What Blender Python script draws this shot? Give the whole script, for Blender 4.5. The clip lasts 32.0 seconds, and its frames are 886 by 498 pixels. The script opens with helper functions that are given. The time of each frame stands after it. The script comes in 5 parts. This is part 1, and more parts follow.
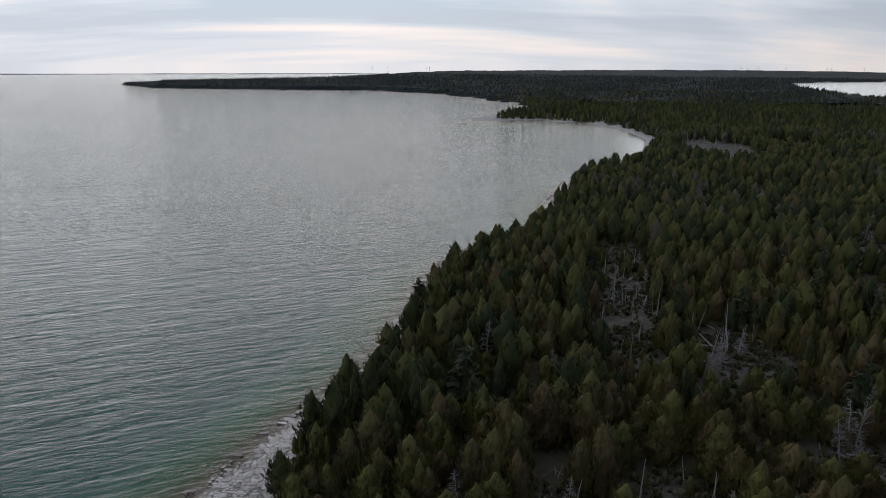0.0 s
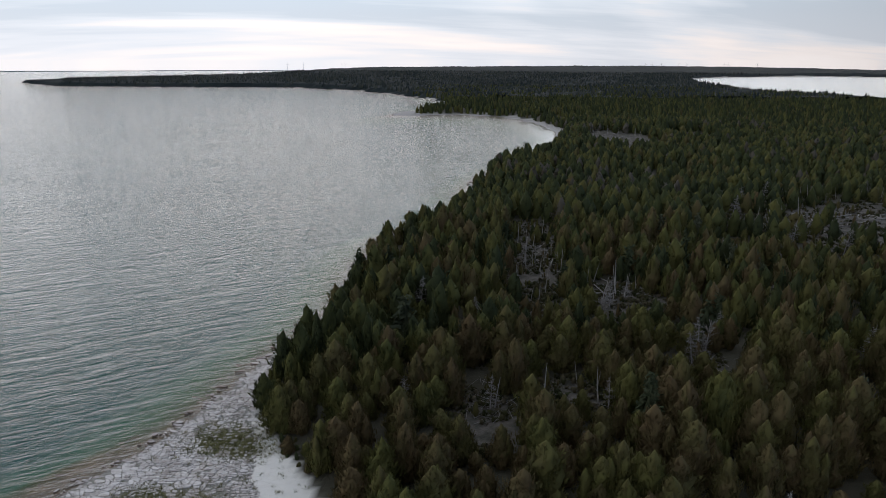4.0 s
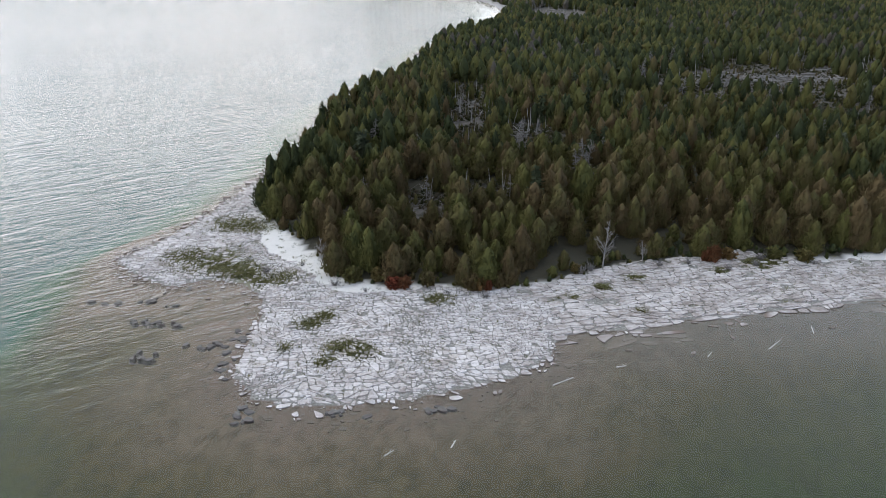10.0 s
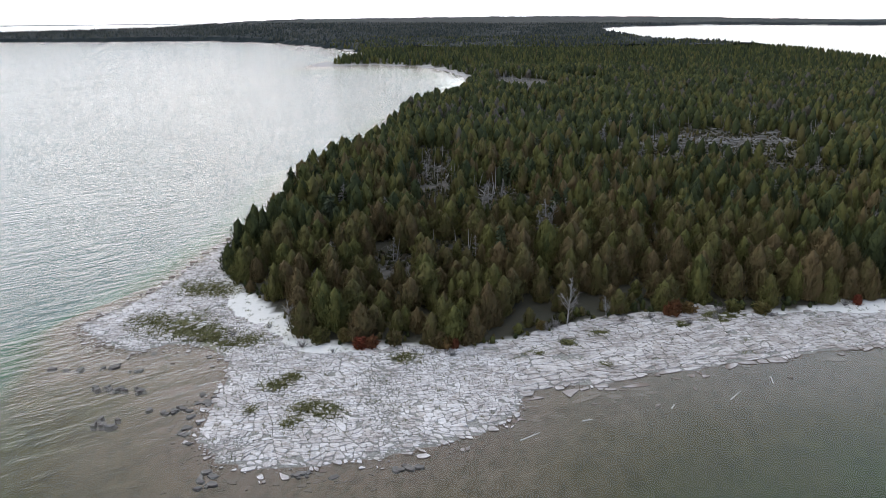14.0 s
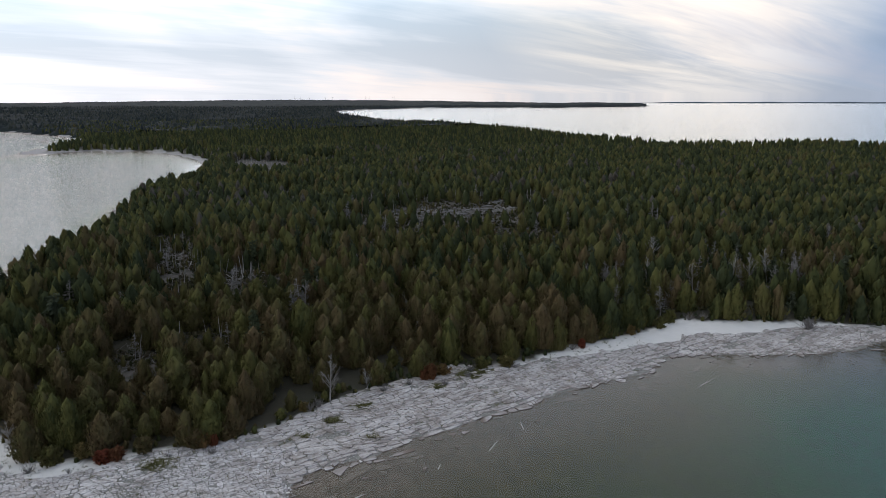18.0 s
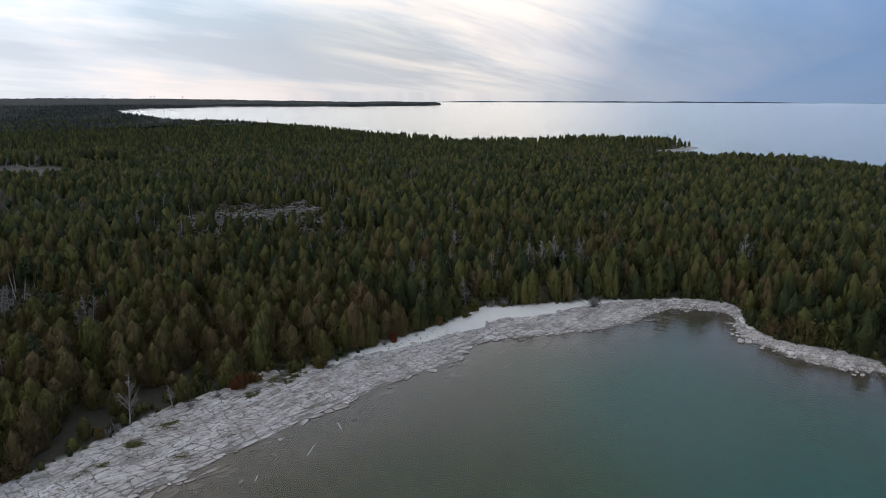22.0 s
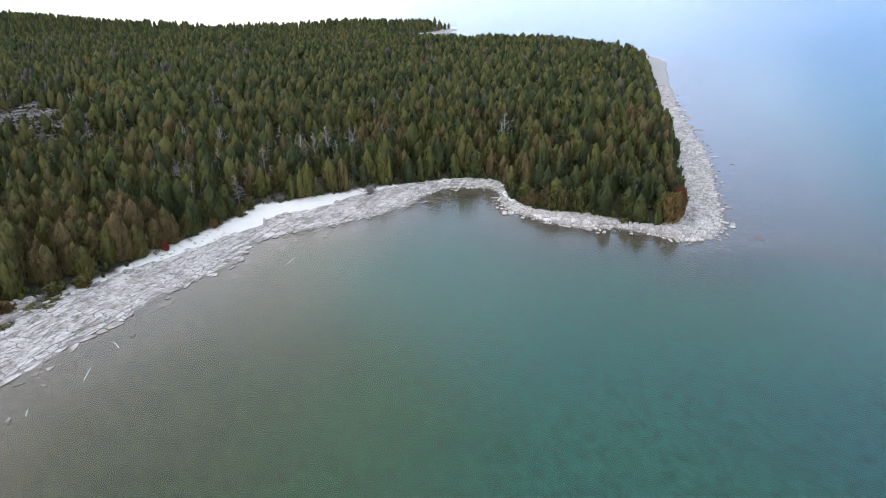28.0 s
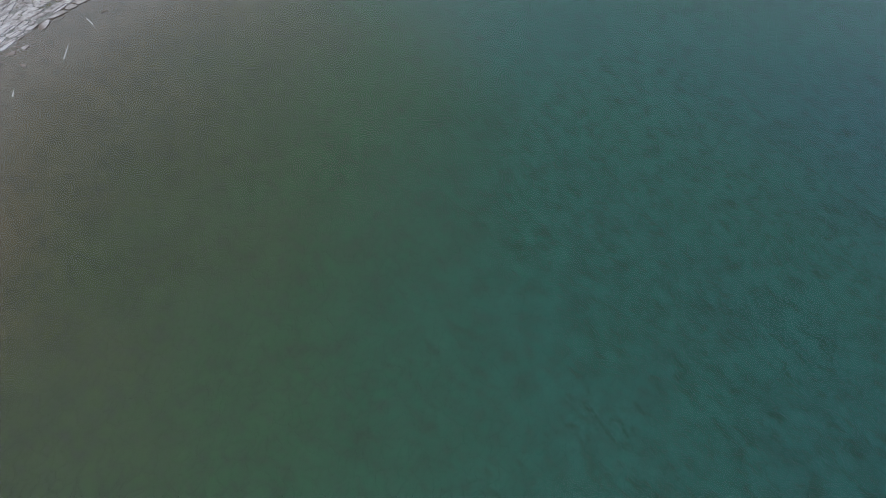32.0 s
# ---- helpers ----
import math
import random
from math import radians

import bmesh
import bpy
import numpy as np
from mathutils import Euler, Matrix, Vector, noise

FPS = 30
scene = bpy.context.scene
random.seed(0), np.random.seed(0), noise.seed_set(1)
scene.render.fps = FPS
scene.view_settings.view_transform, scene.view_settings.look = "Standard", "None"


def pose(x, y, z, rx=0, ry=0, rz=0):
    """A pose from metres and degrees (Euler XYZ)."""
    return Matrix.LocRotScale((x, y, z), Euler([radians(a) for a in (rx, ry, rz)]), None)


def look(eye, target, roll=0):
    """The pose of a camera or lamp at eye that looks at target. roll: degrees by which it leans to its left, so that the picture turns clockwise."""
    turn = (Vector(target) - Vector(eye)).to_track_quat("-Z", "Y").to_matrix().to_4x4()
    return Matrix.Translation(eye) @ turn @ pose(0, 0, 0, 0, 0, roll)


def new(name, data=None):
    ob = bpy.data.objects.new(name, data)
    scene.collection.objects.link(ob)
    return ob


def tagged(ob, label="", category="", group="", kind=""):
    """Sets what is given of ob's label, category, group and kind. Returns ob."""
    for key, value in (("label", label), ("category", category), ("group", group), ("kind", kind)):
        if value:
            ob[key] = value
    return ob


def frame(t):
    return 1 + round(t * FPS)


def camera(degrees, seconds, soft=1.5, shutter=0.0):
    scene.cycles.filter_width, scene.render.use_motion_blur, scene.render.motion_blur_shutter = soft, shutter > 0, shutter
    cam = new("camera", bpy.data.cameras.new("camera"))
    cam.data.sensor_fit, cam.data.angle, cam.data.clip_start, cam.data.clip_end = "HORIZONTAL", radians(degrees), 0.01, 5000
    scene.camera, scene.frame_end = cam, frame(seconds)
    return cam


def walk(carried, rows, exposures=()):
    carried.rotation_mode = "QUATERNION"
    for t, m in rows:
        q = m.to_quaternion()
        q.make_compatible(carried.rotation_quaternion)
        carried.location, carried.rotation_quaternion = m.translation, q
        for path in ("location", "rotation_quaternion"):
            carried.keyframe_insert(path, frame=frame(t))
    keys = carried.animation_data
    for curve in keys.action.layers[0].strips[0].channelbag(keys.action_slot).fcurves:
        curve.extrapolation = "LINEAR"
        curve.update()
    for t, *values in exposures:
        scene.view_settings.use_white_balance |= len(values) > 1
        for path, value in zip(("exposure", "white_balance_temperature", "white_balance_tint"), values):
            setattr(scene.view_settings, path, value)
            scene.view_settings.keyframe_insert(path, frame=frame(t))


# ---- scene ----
# ---------------------------------------------------------------- camera
cam = camera(63.78, 32.0, soft=0.75)
PATH = [
    (0.0, -7.00, 81.01, 59.78, -14.53, 0.12, 10.61),
    (0.5, -7.35, 78.12, 59.98, -14.56, 0.09, 10.62),
    (1.0, -7.59, 75.01, 60.19, -14.61, 0.06, 10.60),
    (1.5, -7.60, 71.74, 60.24, -14.64, 0.00, 10.57),
    (2.0, -7.45, 68.29, 60.38, -14.69, 0.00, 10.54),
    (2.5, -7.00, 64.70, 60.39, -14.71, -0.08, 10.25),
    (3.0, -6.59, 60.85, 60.41, -14.76, 0.05, 6.46),
    (3.5, -6.45, 56.62, 60.50, -14.81, 0.09, 5.07),
    (5.5, -4.61, 36.20, 60.82, -14.81, -0.17, 0.46),
    (6.0, -4.08, 32.10, 60.96, -14.82, -0.16, 0.40),
    (6.5, -3.47, 28.00, 60.85, -14.78, -0.16, 0.41),
    (7.0, -3.29, 23.69, 60.71, -14.73, -0.13, 0.35),
    (7.5, -2.96, 19.45, 60.52, -14.74, -0.20, 0.31),
    (8.0, -2.51, 15.21, 60.27, -16.09, -0.20, 0.34),
    (8.5, -1.95, 11.15, 60.24, -18.50, -0.27, 0.38),
    (9.0, -1.70, 7.24, 60.17, -20.83, -0.25, 0.36),
    (9.5, -1.31, 4.16, 60.31, -22.98, -0.32, 0.39),
    (10.0, -0.92, 2.03, 60.52, -23.63, -0.29, 0.39),
    (10.5, -0.64, 0.83, 60.38, -23.64, -0.32, 0.35),
    (11.0, -0.43, 0.23, 60.26, -23.42, -0.36, 0.29),
    (11.5, -0.21, -0.03, 60.18, -22.76, -0.40, 0.24),
    (12.0, -0.16, -0.01, 60.09, -22.10, -0.39, 0.15),
    (12.5, -0.01, 0.07, 59.99, -21.39, -0.36, 0.10),
    (13.0, 0.00, -0.00, 60.00, -20.45, -0.36, -0.00),
    (13.5, 0.08, -0.01, 60.07, -19.30, -0.38, -0.65),
    (15.5, -0.15, -1.21, 60.49, -16.24, -0.33, -9.72),
    (16.0, -0.26, -1.21, 60.47, -15.09, -0.26, -12.60),
    (16.5, -0.32, -1.26, 60.46, -14.05, -0.30, -15.26),
    (17.0, -0.32, -1.26, 60.43, -13.11, -0.23, -17.91),
    (17.5, -0.25, -1.18, 60.38, -12.36, -0.21, -20.47),
    (18.0, -0.31, -1.21, 60.39, -12.25, -0.24, -22.62),
    (18.5, -0.33, -1.22, 60.38, -12.26, -0.18, -24.71),
    (19.0, -0.39, -1.28, 60.39, -12.29, -0.17, -26.82),
    (19.5, -0.42, -1.28, 60.36, -12.30, -0.09, -28.99),
    (20.0, -0.71, -1.22, 60.34, -12.31, 0.00, -31.25),
    (20.5, -0.67, -1.17, 60.32, -12.31, 0.03, -33.45),
    (21.0, -0.68, -1.17, 60.33, -12.35, 0.06, -35.17),
    (21.5, -0.67, -1.16, 60.32, -12.36, -0.02, -36.82),
    (22.0, -0.71, -1.19, 60.31, -12.36, -0.00, -38.51),
    (22.5, -0.79, -1.29, 60.36, -12.41, 0.05, -40.95),
    (23.0, -1.06, -1.55, 60.46, -12.55, -0.01, -44.44),
    (23.5, -1.27, -1.78, 60.58, -12.73, 0.02, -47.18),
    (24.0, -1.29, -1.77, 60.56, -13.65, -0.01, -49.08),
    (24.5, -1.27, -1.74, 60.58, -15.13, 0.05, -50.82),
    (25.0, -1.25, -1.69, 60.57, -16.54, 0.01, -52.56),
    (25.5, -1.28, -1.72, 60.58, -17.20, 0.04, -54.46),
    (27.5, -1.06, -1.58, 60.61, -19.40, 0.10, -56.96),
    (28.0, -0.94, -1.53, 60.57, -21.16, 0.06, -57.01),
    (28.5, -0.90, -1.51, 60.43, -23.16, 0.07, -57.07),
    (29.0, -0.80, -1.53, 60.24, -27.05, 0.15, -57.15),
    (29.5, -0.84, -1.33, 60.17, -31.59, 0.21, -57.34),
    (30.0, -0.78, -1.16, 59.99, -34.85, 0.27, -57.46),
    (30.5, -0.73, -0.81, 59.98, -38.08, 0.38, -57.63),
    (31.0, -0.73, -0.81, 59.98, -41.34, 0.40, -57.82),
    (31.5, -0.73, -0.81, 59.98, -44.63, 0.34, -57.92),
    (32.0, -0.73, -0.81, 59.98, -46.58, 0.33, -58.17),
]
EXPOSURES = [(0.0, -0.42), (3.0, -0.30), (6.0, -0.04), (8.0, 0.05), (9.0, 0.45), (10.5, 0.82), (13.0, 0.84), (15.5, 0.46), (17.0, 0.1), (20.0, -0.06),
             (23.0, 0.04), (25.0, 0.62), (28.0, 1.2), (29.0, 1.22), (30.0, 0.98), (31.0, 0.65), (32.0, 0.62)]
walk(cam, [(t, pose(x, y, z, 90 + tilt, 0, turn) @ pose(0, 0, 0, 0, 0, lean)) for t, x, y, z, tilt, lean, turn in PATH], EXPOSURES)

# ---------------------------------------------------------------- node helpers
def node(nt, kind, props=None, **sockets):
    """A node with its properties and its inputs, which are values or other nodes' outputs."""
    n = nt.nodes.new(kind)
    for key, value in (props or {}).items():
        setattr(n, key, value)
    for key, value in sockets.items():
        at = n.inputs[int(key[1:])] if key[0] == "i" and key[1:].isdigit() else n.inputs[key.replace("_", " ")]
        if isinstance(value, bpy.types.NodeSocket):
            nt.links.new(value, at)
        else:
            at.default_value = value
    return n


def maths(nt, op, a, b=0.0, c=0.0, clamp=False):
    return node(nt, "ShaderNodeMath", {"operation": op, "use_clamp": clamp}, i0=a, i1=b, i2=c).outputs[0]


def ramp(nt, fac, stops, mode="LINEAR"):
    n = node(nt, "ShaderNodeValToRGB", None, Fac=fac)
    n.color_ramp.interpolation = mode
    while len(n.color_ramp.elements) < len(stops):
        n.color_ramp.elements.new(0.5)
    for e, (p, col) in zip(n.color_ramp.elements, stops):
        e.position, e.color = p, (*col, 1) if len(col) == 3 else col
    return n.outputs[0]


def grey(v):
    return (v, v, v)


def mix(nt, fac, a, b, blend="MIX"):
    return node(nt, "ShaderNodeMix", {"data_type": "RGBA", "blend_type": blend}, i0=fac, i6=a, i7=b).outputs[2]


def noise_tex(nt, vec, scale, detail=4.0, rough=0.55, distort=0.0):
    return node(nt, "ShaderNodeTexNoise", None, Vector=vec, Scale=scale, Detail=detail, Roughness=rough, Distortion=distort).outputs[0]


def stretched(nt, vec, scale=(1, 1, 1), turn=0.0):
    return node(nt, "ShaderNodeMapping", {"vector_type": "TEXTURE"}, Vector=vec, Scale=[1 / s for s in scale], Rotation=(0, 0, turn)).outputs[0]


def material(name):
    m = bpy.data.materials.new(name)
    m.use_nodes = True
    return m, m.node_tree, m.node_tree.nodes["Principled BSDF"]


def link(nt, a, b):
    nt.links.new(a, b)


# ---------------------------------------------------------------- sky and sun
SUN_AZIMUTH, SUN_HEIGHT = radians(40), radians(12)
world = bpy.data.worlds.new("evening_sky")
scene.world = world
world.use_nodes = True
nt = world.node_tree
sky = node(nt, "ShaderNodeTexSky", {"sky_type": "NISHITA", "sun_disc": False, "sun_elevation": SUN_HEIGHT, "sun_rotation": SUN_AZIMUTH, "dust_density": 0.3, "ozone_density": 3.0})
direction = node(nt, "ShaderNodeTexCoord").outputs["Generated"]
parts_of = node(nt, "ShaderNodeSeparateXYZ", None, Vector=direction)
dx, dy, dz = parts_of.outputs
lift = maths(nt, "ADD", maths(nt, "MAXIMUM", dz, 0.0), 0.14)
flat = node(nt, "ShaderNodeCombineXYZ", None, X=maths(nt, "DIVIDE", dx, lift), Y=maths(nt, "DIVIDE", dy, lift), Z=0.3).outputs[0]
streak = noise_tex(nt, stretched(nt, flat, (0.42, 0.85, 1), radians(25)), 0.55, 5.0, 0.5, 0.5)
wisps = noise_tex(nt, stretched(nt, flat, (0.35, 1.5, 1), radians(12)), 1.2, 5.0, 0.6, 0.4)
# the cloud sheet thins out to the east, where blue shows
east = maths(nt, "ADD", maths(nt, "MULTIPLY", dx, 0.94), maths(nt, "MULTIPLY", dy, -0.34))
open_sky = ramp(nt, maths(nt, "ADD", east, maths(nt, "MULTIPLY", maths(nt, "SUBTRACT", streak, 0.5), 0.9)), [(0.16, grey(0)), (0.80, grey(1))])
blue = mix(nt, 0.82, mix(nt, 1.0, sky.outputs[0], (0.045, 0.066, 0.112, 1), "MULTIPLY"), (0.14, 0.345, 0.74, 1))
shade = ramp(nt, maths(nt, "ADD", maths(nt, "MULTIPLY", streak, 0.78), maths(nt, "MULTIPLY", wisps, 0.22)),
             [(0.41, (0.42, 0.55, 0.67)), (0.47, (0.62, 0.72, 0.82)), (0.535, (0.98, 0.90, 0.86)), (0.63, (1.18, 1.13, 1.10))])
low = ramp(nt, dz, [(0.0, grey(1)), (0.05, grey(0.75)), (0.16, grey(0))])
haze = mix(nt, maths(nt, "MULTIPLY", low, 0.55), shade, (0.80, 0.74, 0.75, 1))
cover = mix(nt, maths(nt, "MULTIPLY", open_sky, 0.85), haze, blue)
# overhead the evening sky is darker and bluer than along the horizon
cover = mix(nt, 1.0, cover, ramp(nt, dz, [(0.06, grey(1.0)), (0.13, grey(1.2)), (0.24, (1.14, 1.16, 1.18)), (0.36, (0.82, 0.83, 0.86)), (0.55, (0.72, 0.73, 0.75)), (0.85, (0.82, 0.82, 0.84))]), "MULTIPLY")
# higher up, out of view: bands west and east, added to set water reflections
side_of = maths(nt, "ADD", maths(nt, "MULTIPLY", east, 0.5), 0.5)
high_west = ramp(nt, dz, [(0.11, grey(1.0)), (0.2, grey(1.36)), (0.3, grey(1.15)), (0.42, grey(0.76)), (0.75, grey(1.0))])
high_east = ramp(nt, dz, [(0.11, grey(1.0)), (0.22, grey(1.28)), (0.42, grey(1.4)), (0.62, grey(1.0))])
cover = mix(nt, 1.0, cover, mix(nt, ramp(nt, side_of, [(0.3, grey(0)), (0.6, grey(1))]), high_west, high_east), "MULTIPLY")
# brighter to the west, and a warm glow where the cloud thins before the low sun
cover = mix(nt, 1.0, cover, ramp(nt, side_of, [(0.2, grey(1.18)), (0.45, grey(0.99)), (0.65, grey(0.70)), (0.9, grey(0.58))]), "MULTIPLY")
sunward = node(nt, "ShaderNodeVectorMath", {"operation": "DOT_PRODUCT"}, i0=direction, i1=(math.sin(SUN_AZIMUTH) * math.cos(SUN_HEIGHT), math.cos(SUN_AZIMUTH) * math.cos(SUN_HEIGHT), math.sin(SUN_HEIGHT))).outputs["Value"]
glow = maths(nt, "MULTIPLY", ramp(nt, sunward, [(0.962, grey(0)), (0.99, grey(0.5)), (1.0, grey(1))]), ramp(nt, wisps, [(0.36, grey(0.25)), (0.6, grey(1))]))
cover = mix(nt, glow, cover, (1.25, 1.10, 0.92, 1))
backdrop = node(nt, "ShaderNodeBackground", None, Color=cover, Strength=1.2)
link(nt, backdrop.outputs[0], nt.nodes["World Output"].inputs[0])

lamp = bpy.data.lights.new("sun", "SUN")
lamp.energy, lamp.angle, lamp.color = 0.4, radians(100), (1.0, 0.95, 0.9)
sun = new("sun", lamp)
sun.matrix_world = look((math.sin(SUN_AZIMUTH) * 300, math.cos(SUN_AZIMUTH) * 300, 300 * math.tan(radians(40))), (0, 0, 0))

# ---------------------------------------------------------------- the plan
WEST = [(-700, 4900), (-750, 3600), (-950, 2750), (-1404, 2094), (-1100, 1781), (-826, 1761), (-519, 1756), (-309, 1596), (-194, 1385), (-120, 1250),
        (-85, 1100), (-100, 990), (-122, 935), (-128, 892), (-152, 882), (-138, 872), (-100, 866), (-46, 875), (8, 833), (37, 756), (47, 674), (33, 570), (10, 510), (-8, 463),
        (-16, 405), (-17, 380), (-27, 326), (-42, 305), (-46, 271), (-46, 253), (-45, 230), (-48, 206)]
TIP = [(-52, 190), (-57, 168), (-61, 152), (-66, 140), (-69, 135), (-63, 129), (-53, 122), (-48, 125), (-40, 124), (-34, 117), (-34, 107), (-34, 100), (-34, 93),
       (-29, 86), (-22, 85), (-11, 86), (4, 90), (10, 93), (15, 97), (17, 102), (22, 106), (31, 106), (40, 109), (49, 110), (57, 113), (67, 114), (82, 117)]
BAY = [(98, 118), (108, 124), (122, 120), (137, 114), (151, 110), (163, 111), (173, 110), (180, 98), (167, 88), (163, 78), (161, 68), (163, 58), (167, 54),
       (167, 45), (166, 37), (172, 32), (188, 33), (227, 45), (264, 57), (302, 72), (353, 92), (427, 118), (540, 155), (590, 200), (620, 280), (600, 340), (598, 400)]
EAST = [(642, 431), (735, 446), (745, 480), (765, 530), (700, 610), (590, 650), (562, 670), (565, 800), (580, 1047), (560, 1280), (480, 1420), (500, 1600),
        (520, 1800), (545, 2060), (640, 2500), (720, 2730), (907, 2976), (1340, 3139), (1768, 2826), (2250, 2844), (2350, 2960), (2250, 3300), (1700, 4000), (1900, 4900)]
WOOD_WEST = [(-690, 4890), (-740, 3600), (-940, 2755), (-1380, 2096), (-1095, 1792), (-826, 1771), (-515, 1766), (-300, 1605), (-184, 1390), (-108, 1250),
             (-72, 1100), (-85, 990), (-98, 930), (-95, 885), (-46, 888), (15, 843), (47, 760), (56, 674), (36, 567), (12, 509), (-6, 462), (-15, 403),
             (-15, 380), (-25, 327), (-41, 304), (-45, 271), (-45, 253), (-44.5, 230), (-46.5, 206)]
WOOD_TIP = [(-47, 190), (-48, 175), (-46, 162), (-38, 149), (-33, 142), (-28, 136), (-23, 127), (-18, 123.5), (-12, 122), (-1, 121.5), (5, 120), (17, 122.5),
            (30, 129), (39, 132), (52, 134), (60, 137), (67, 133.5), (78, 134), (92, 137), (99, 138.5), (116, 140), (129, 144), (139, 138), (155, 130), (171, 121.5), (184, 112)]
WOOD_EAST = [(188, 100), (173, 88), (169, 76), (173, 64), (171, 54), (174, 46), (184, 44), (200, 47), (213, 51), (255, 65), (294, 79), (357, 105), (416, 125),
             (524, 165), (575, 208), (606, 280), (586, 340), (585, 405), (640, 445), (725, 460), (733, 485), (752, 530), (690, 602), (585, 642), (550, 668),
             (552, 800), (567, 1047), (547, 1280), (468, 1420), (488, 1600), (508, 1800), (533, 2064), (630, 2505), (710, 2738), (900, 2986), (1340, 3149),
             (1768, 2836), (2245, 2854), (2340, 2960), (2240, 3295), (1690, 3995), (1885, 4890)]


def smooth_outline(points, step, wobble):
    """A closed outline through the points, rounded and made uneven."""
    p = np.array(points, float)
    out = []
    for a, b, c, d in zip(np.roll(p, 1, 0), p, np.roll(p, -1, 0), np.roll(p, -2, 0)):
        far = np.linalg.norm(c - b)
        n = int(np.clip(far / step, 1, 12))
        for t in np.arange(n) / n:
            q = 0.5 * (2 * b + (c - a) * t + (2 * a - 5 * b + 4 * c - d) * t**2 + (3 * b - a - 3 * c + d) * t**3)
            if far > 90:
                q = b + (c - b) * t
            w = wobble * min(1 + far / 60, 8)
            v = noise.noise_vector(Vector((q[0] * 0.11, q[1] * 0.11, 3.0)))
            out.append((q[0] + w * v[0], q[1] + w * v[1]))
    return np.array(out)


LAND = smooth_outline(WEST + TIP + BAY + EAST, 5.0, 1.0)
WOOD = smooth_outline(WOOD_WEST + WOOD_TIP + WOOD_EAST, 6.0, 0.8)


def inside_by(outline, x, y):
    """The distance to an outline, positive inside it."""
    x, y = np.asarray(x, float).ravel(), np.asarray(y, float).ravel()
    best, odd = np.full(x.shape, 1e18), np.zeros(x.shape, bool)
    for (ax, ay), (bx, by) in zip(outline, np.roll(outline, -1, 0)):
        ux, uy = bx - ax, by - ay
        t = np.clip(((x - ax) * ux + (y - ay) * uy) / (ux * ux + uy * uy + 1e-9), 0, 1)
        np.minimum(best, (x - ax - t * ux) ** 2 + (y - ay - t * uy) ** 2, out=best)
        if ay != by:
            odd ^= ((ay > y) != (by > y)) & (x < ax + (y - ay) * ux / uy)
    return np.where(odd, 1, -1) * np.sqrt(best)


def ease(a, b, v):
    t = np.clip((v - a) / (b - a), 0, 1)
    return t * t * (3 - 2 * t)


def waves(x, y, size, seed=0):
    """Cheap smooth unevenness between -1 and 1."""
    out = 0
    for k in range(4):
        a = 1.7 * k + seed * 2.3
        s = (1 + 0.63 * k) / size
        out = out + np.sin((x * math.cos(a) + y * math.sin(a)) * s + 3 * a + 1.3 * np.sin((y * math.cos(a) - x * math.sin(a)) * s * 0.7 + a)) / (1 + 0.5 * k)
    return out / 2.4


HILLS = [(-560, 3500, 900, 700, 16), (250, 4300, 1300, 600, 14), (900, 4300, 900, 500, 10), (1500, 3700, 700, 500, 9), (2050, 3050, 320, 160, 8)]


def height(x, y, land, wood):
    """The ground's height, and the lake bed's."""
    up = 0.10 + 0.30 * ease(0, 5, land) + 0.9 * ease(6, 40, land) + 1.2 * ease(0, 25, wood) + 0.5 * waves(x, y, 14) * ease(0, 20, wood)
    for hx, hy, wx, wy, h in HILLS:
        up = up + h * np.exp(-(((x - hx) / wx) ** 2) - ((y - hy) / wy) ** 2)
    out = -land
    west = ease(-66, -84, x) * ease(85, 120, y) + ease(140, 165, y) * ease(-38, -52, x) + ease(190, 225, y) * ease(170, 120, x)
    bay = ease(75, 125, x) * (1 - ease(166, 178, x) * ease(30, -10, y - 0.32 * (x - 170) - 25))
    slope = 0.042 + 0.26 * np.clip(west, 0, 1) + 0.065 * bay
    outer = ease(200, 330, x) * ease(90, 20, y)
    down = 0.06 + slope * out + 0.0005 * np.clip(out - 30, 0, 60) ** 2 * (1 - 0.4 * outer) + 0.10 * waves(x, y, 5, 2) * ease(0, 6, out)
    return np.where(land > 0, up, -np.clip(down, 0.05, 9.0))


# clearings in the wood: x, y, half length, half width, turn
CLEARINGS = [(142, 312, 58, 58, 0.2), (92, 318, 24, 22, 0.0), (148, 246, 14, 12, 0.0), (188, 340, 26, 26, 0.0), (105, 312, 18, 26, 0.2), (88, 600, 34, 80, 0.0), (150, 640, 20, 40, 0.0), (6, 248, 8, 38, -0.05),
             (28, 224, 13, 15, 0.2), (8, 300, 12, 12, 0.0), (-7, 159, 9, 14, 0.0), (9, 168, 9, 9, 0.0), (35, 183, 6, 8, 0.0), (205, 255, 12, 16, 0.4), (60, 172, 6, 5, 0.3)]


def in_clearing(x, y):
    """1 in the middle of a clearing, 0 outside."""
    out = np.zeros(np.shape(x))
    for cx, cy, a, b, turn in CLEARINGS:
        u, v = (x - cx) * math.cos(turn) + (y - cy) * math.sin(turn), (y - cy) * math.cos(turn) - (x - cx) * math.sin(turn)
        out = np.maximum(out, 1 - np.sqrt((u / a) ** 2 + (v / b) ** 2) + 0.25 * waves(x, y, 6, 5))
    return np.clip(out, 0, 1)


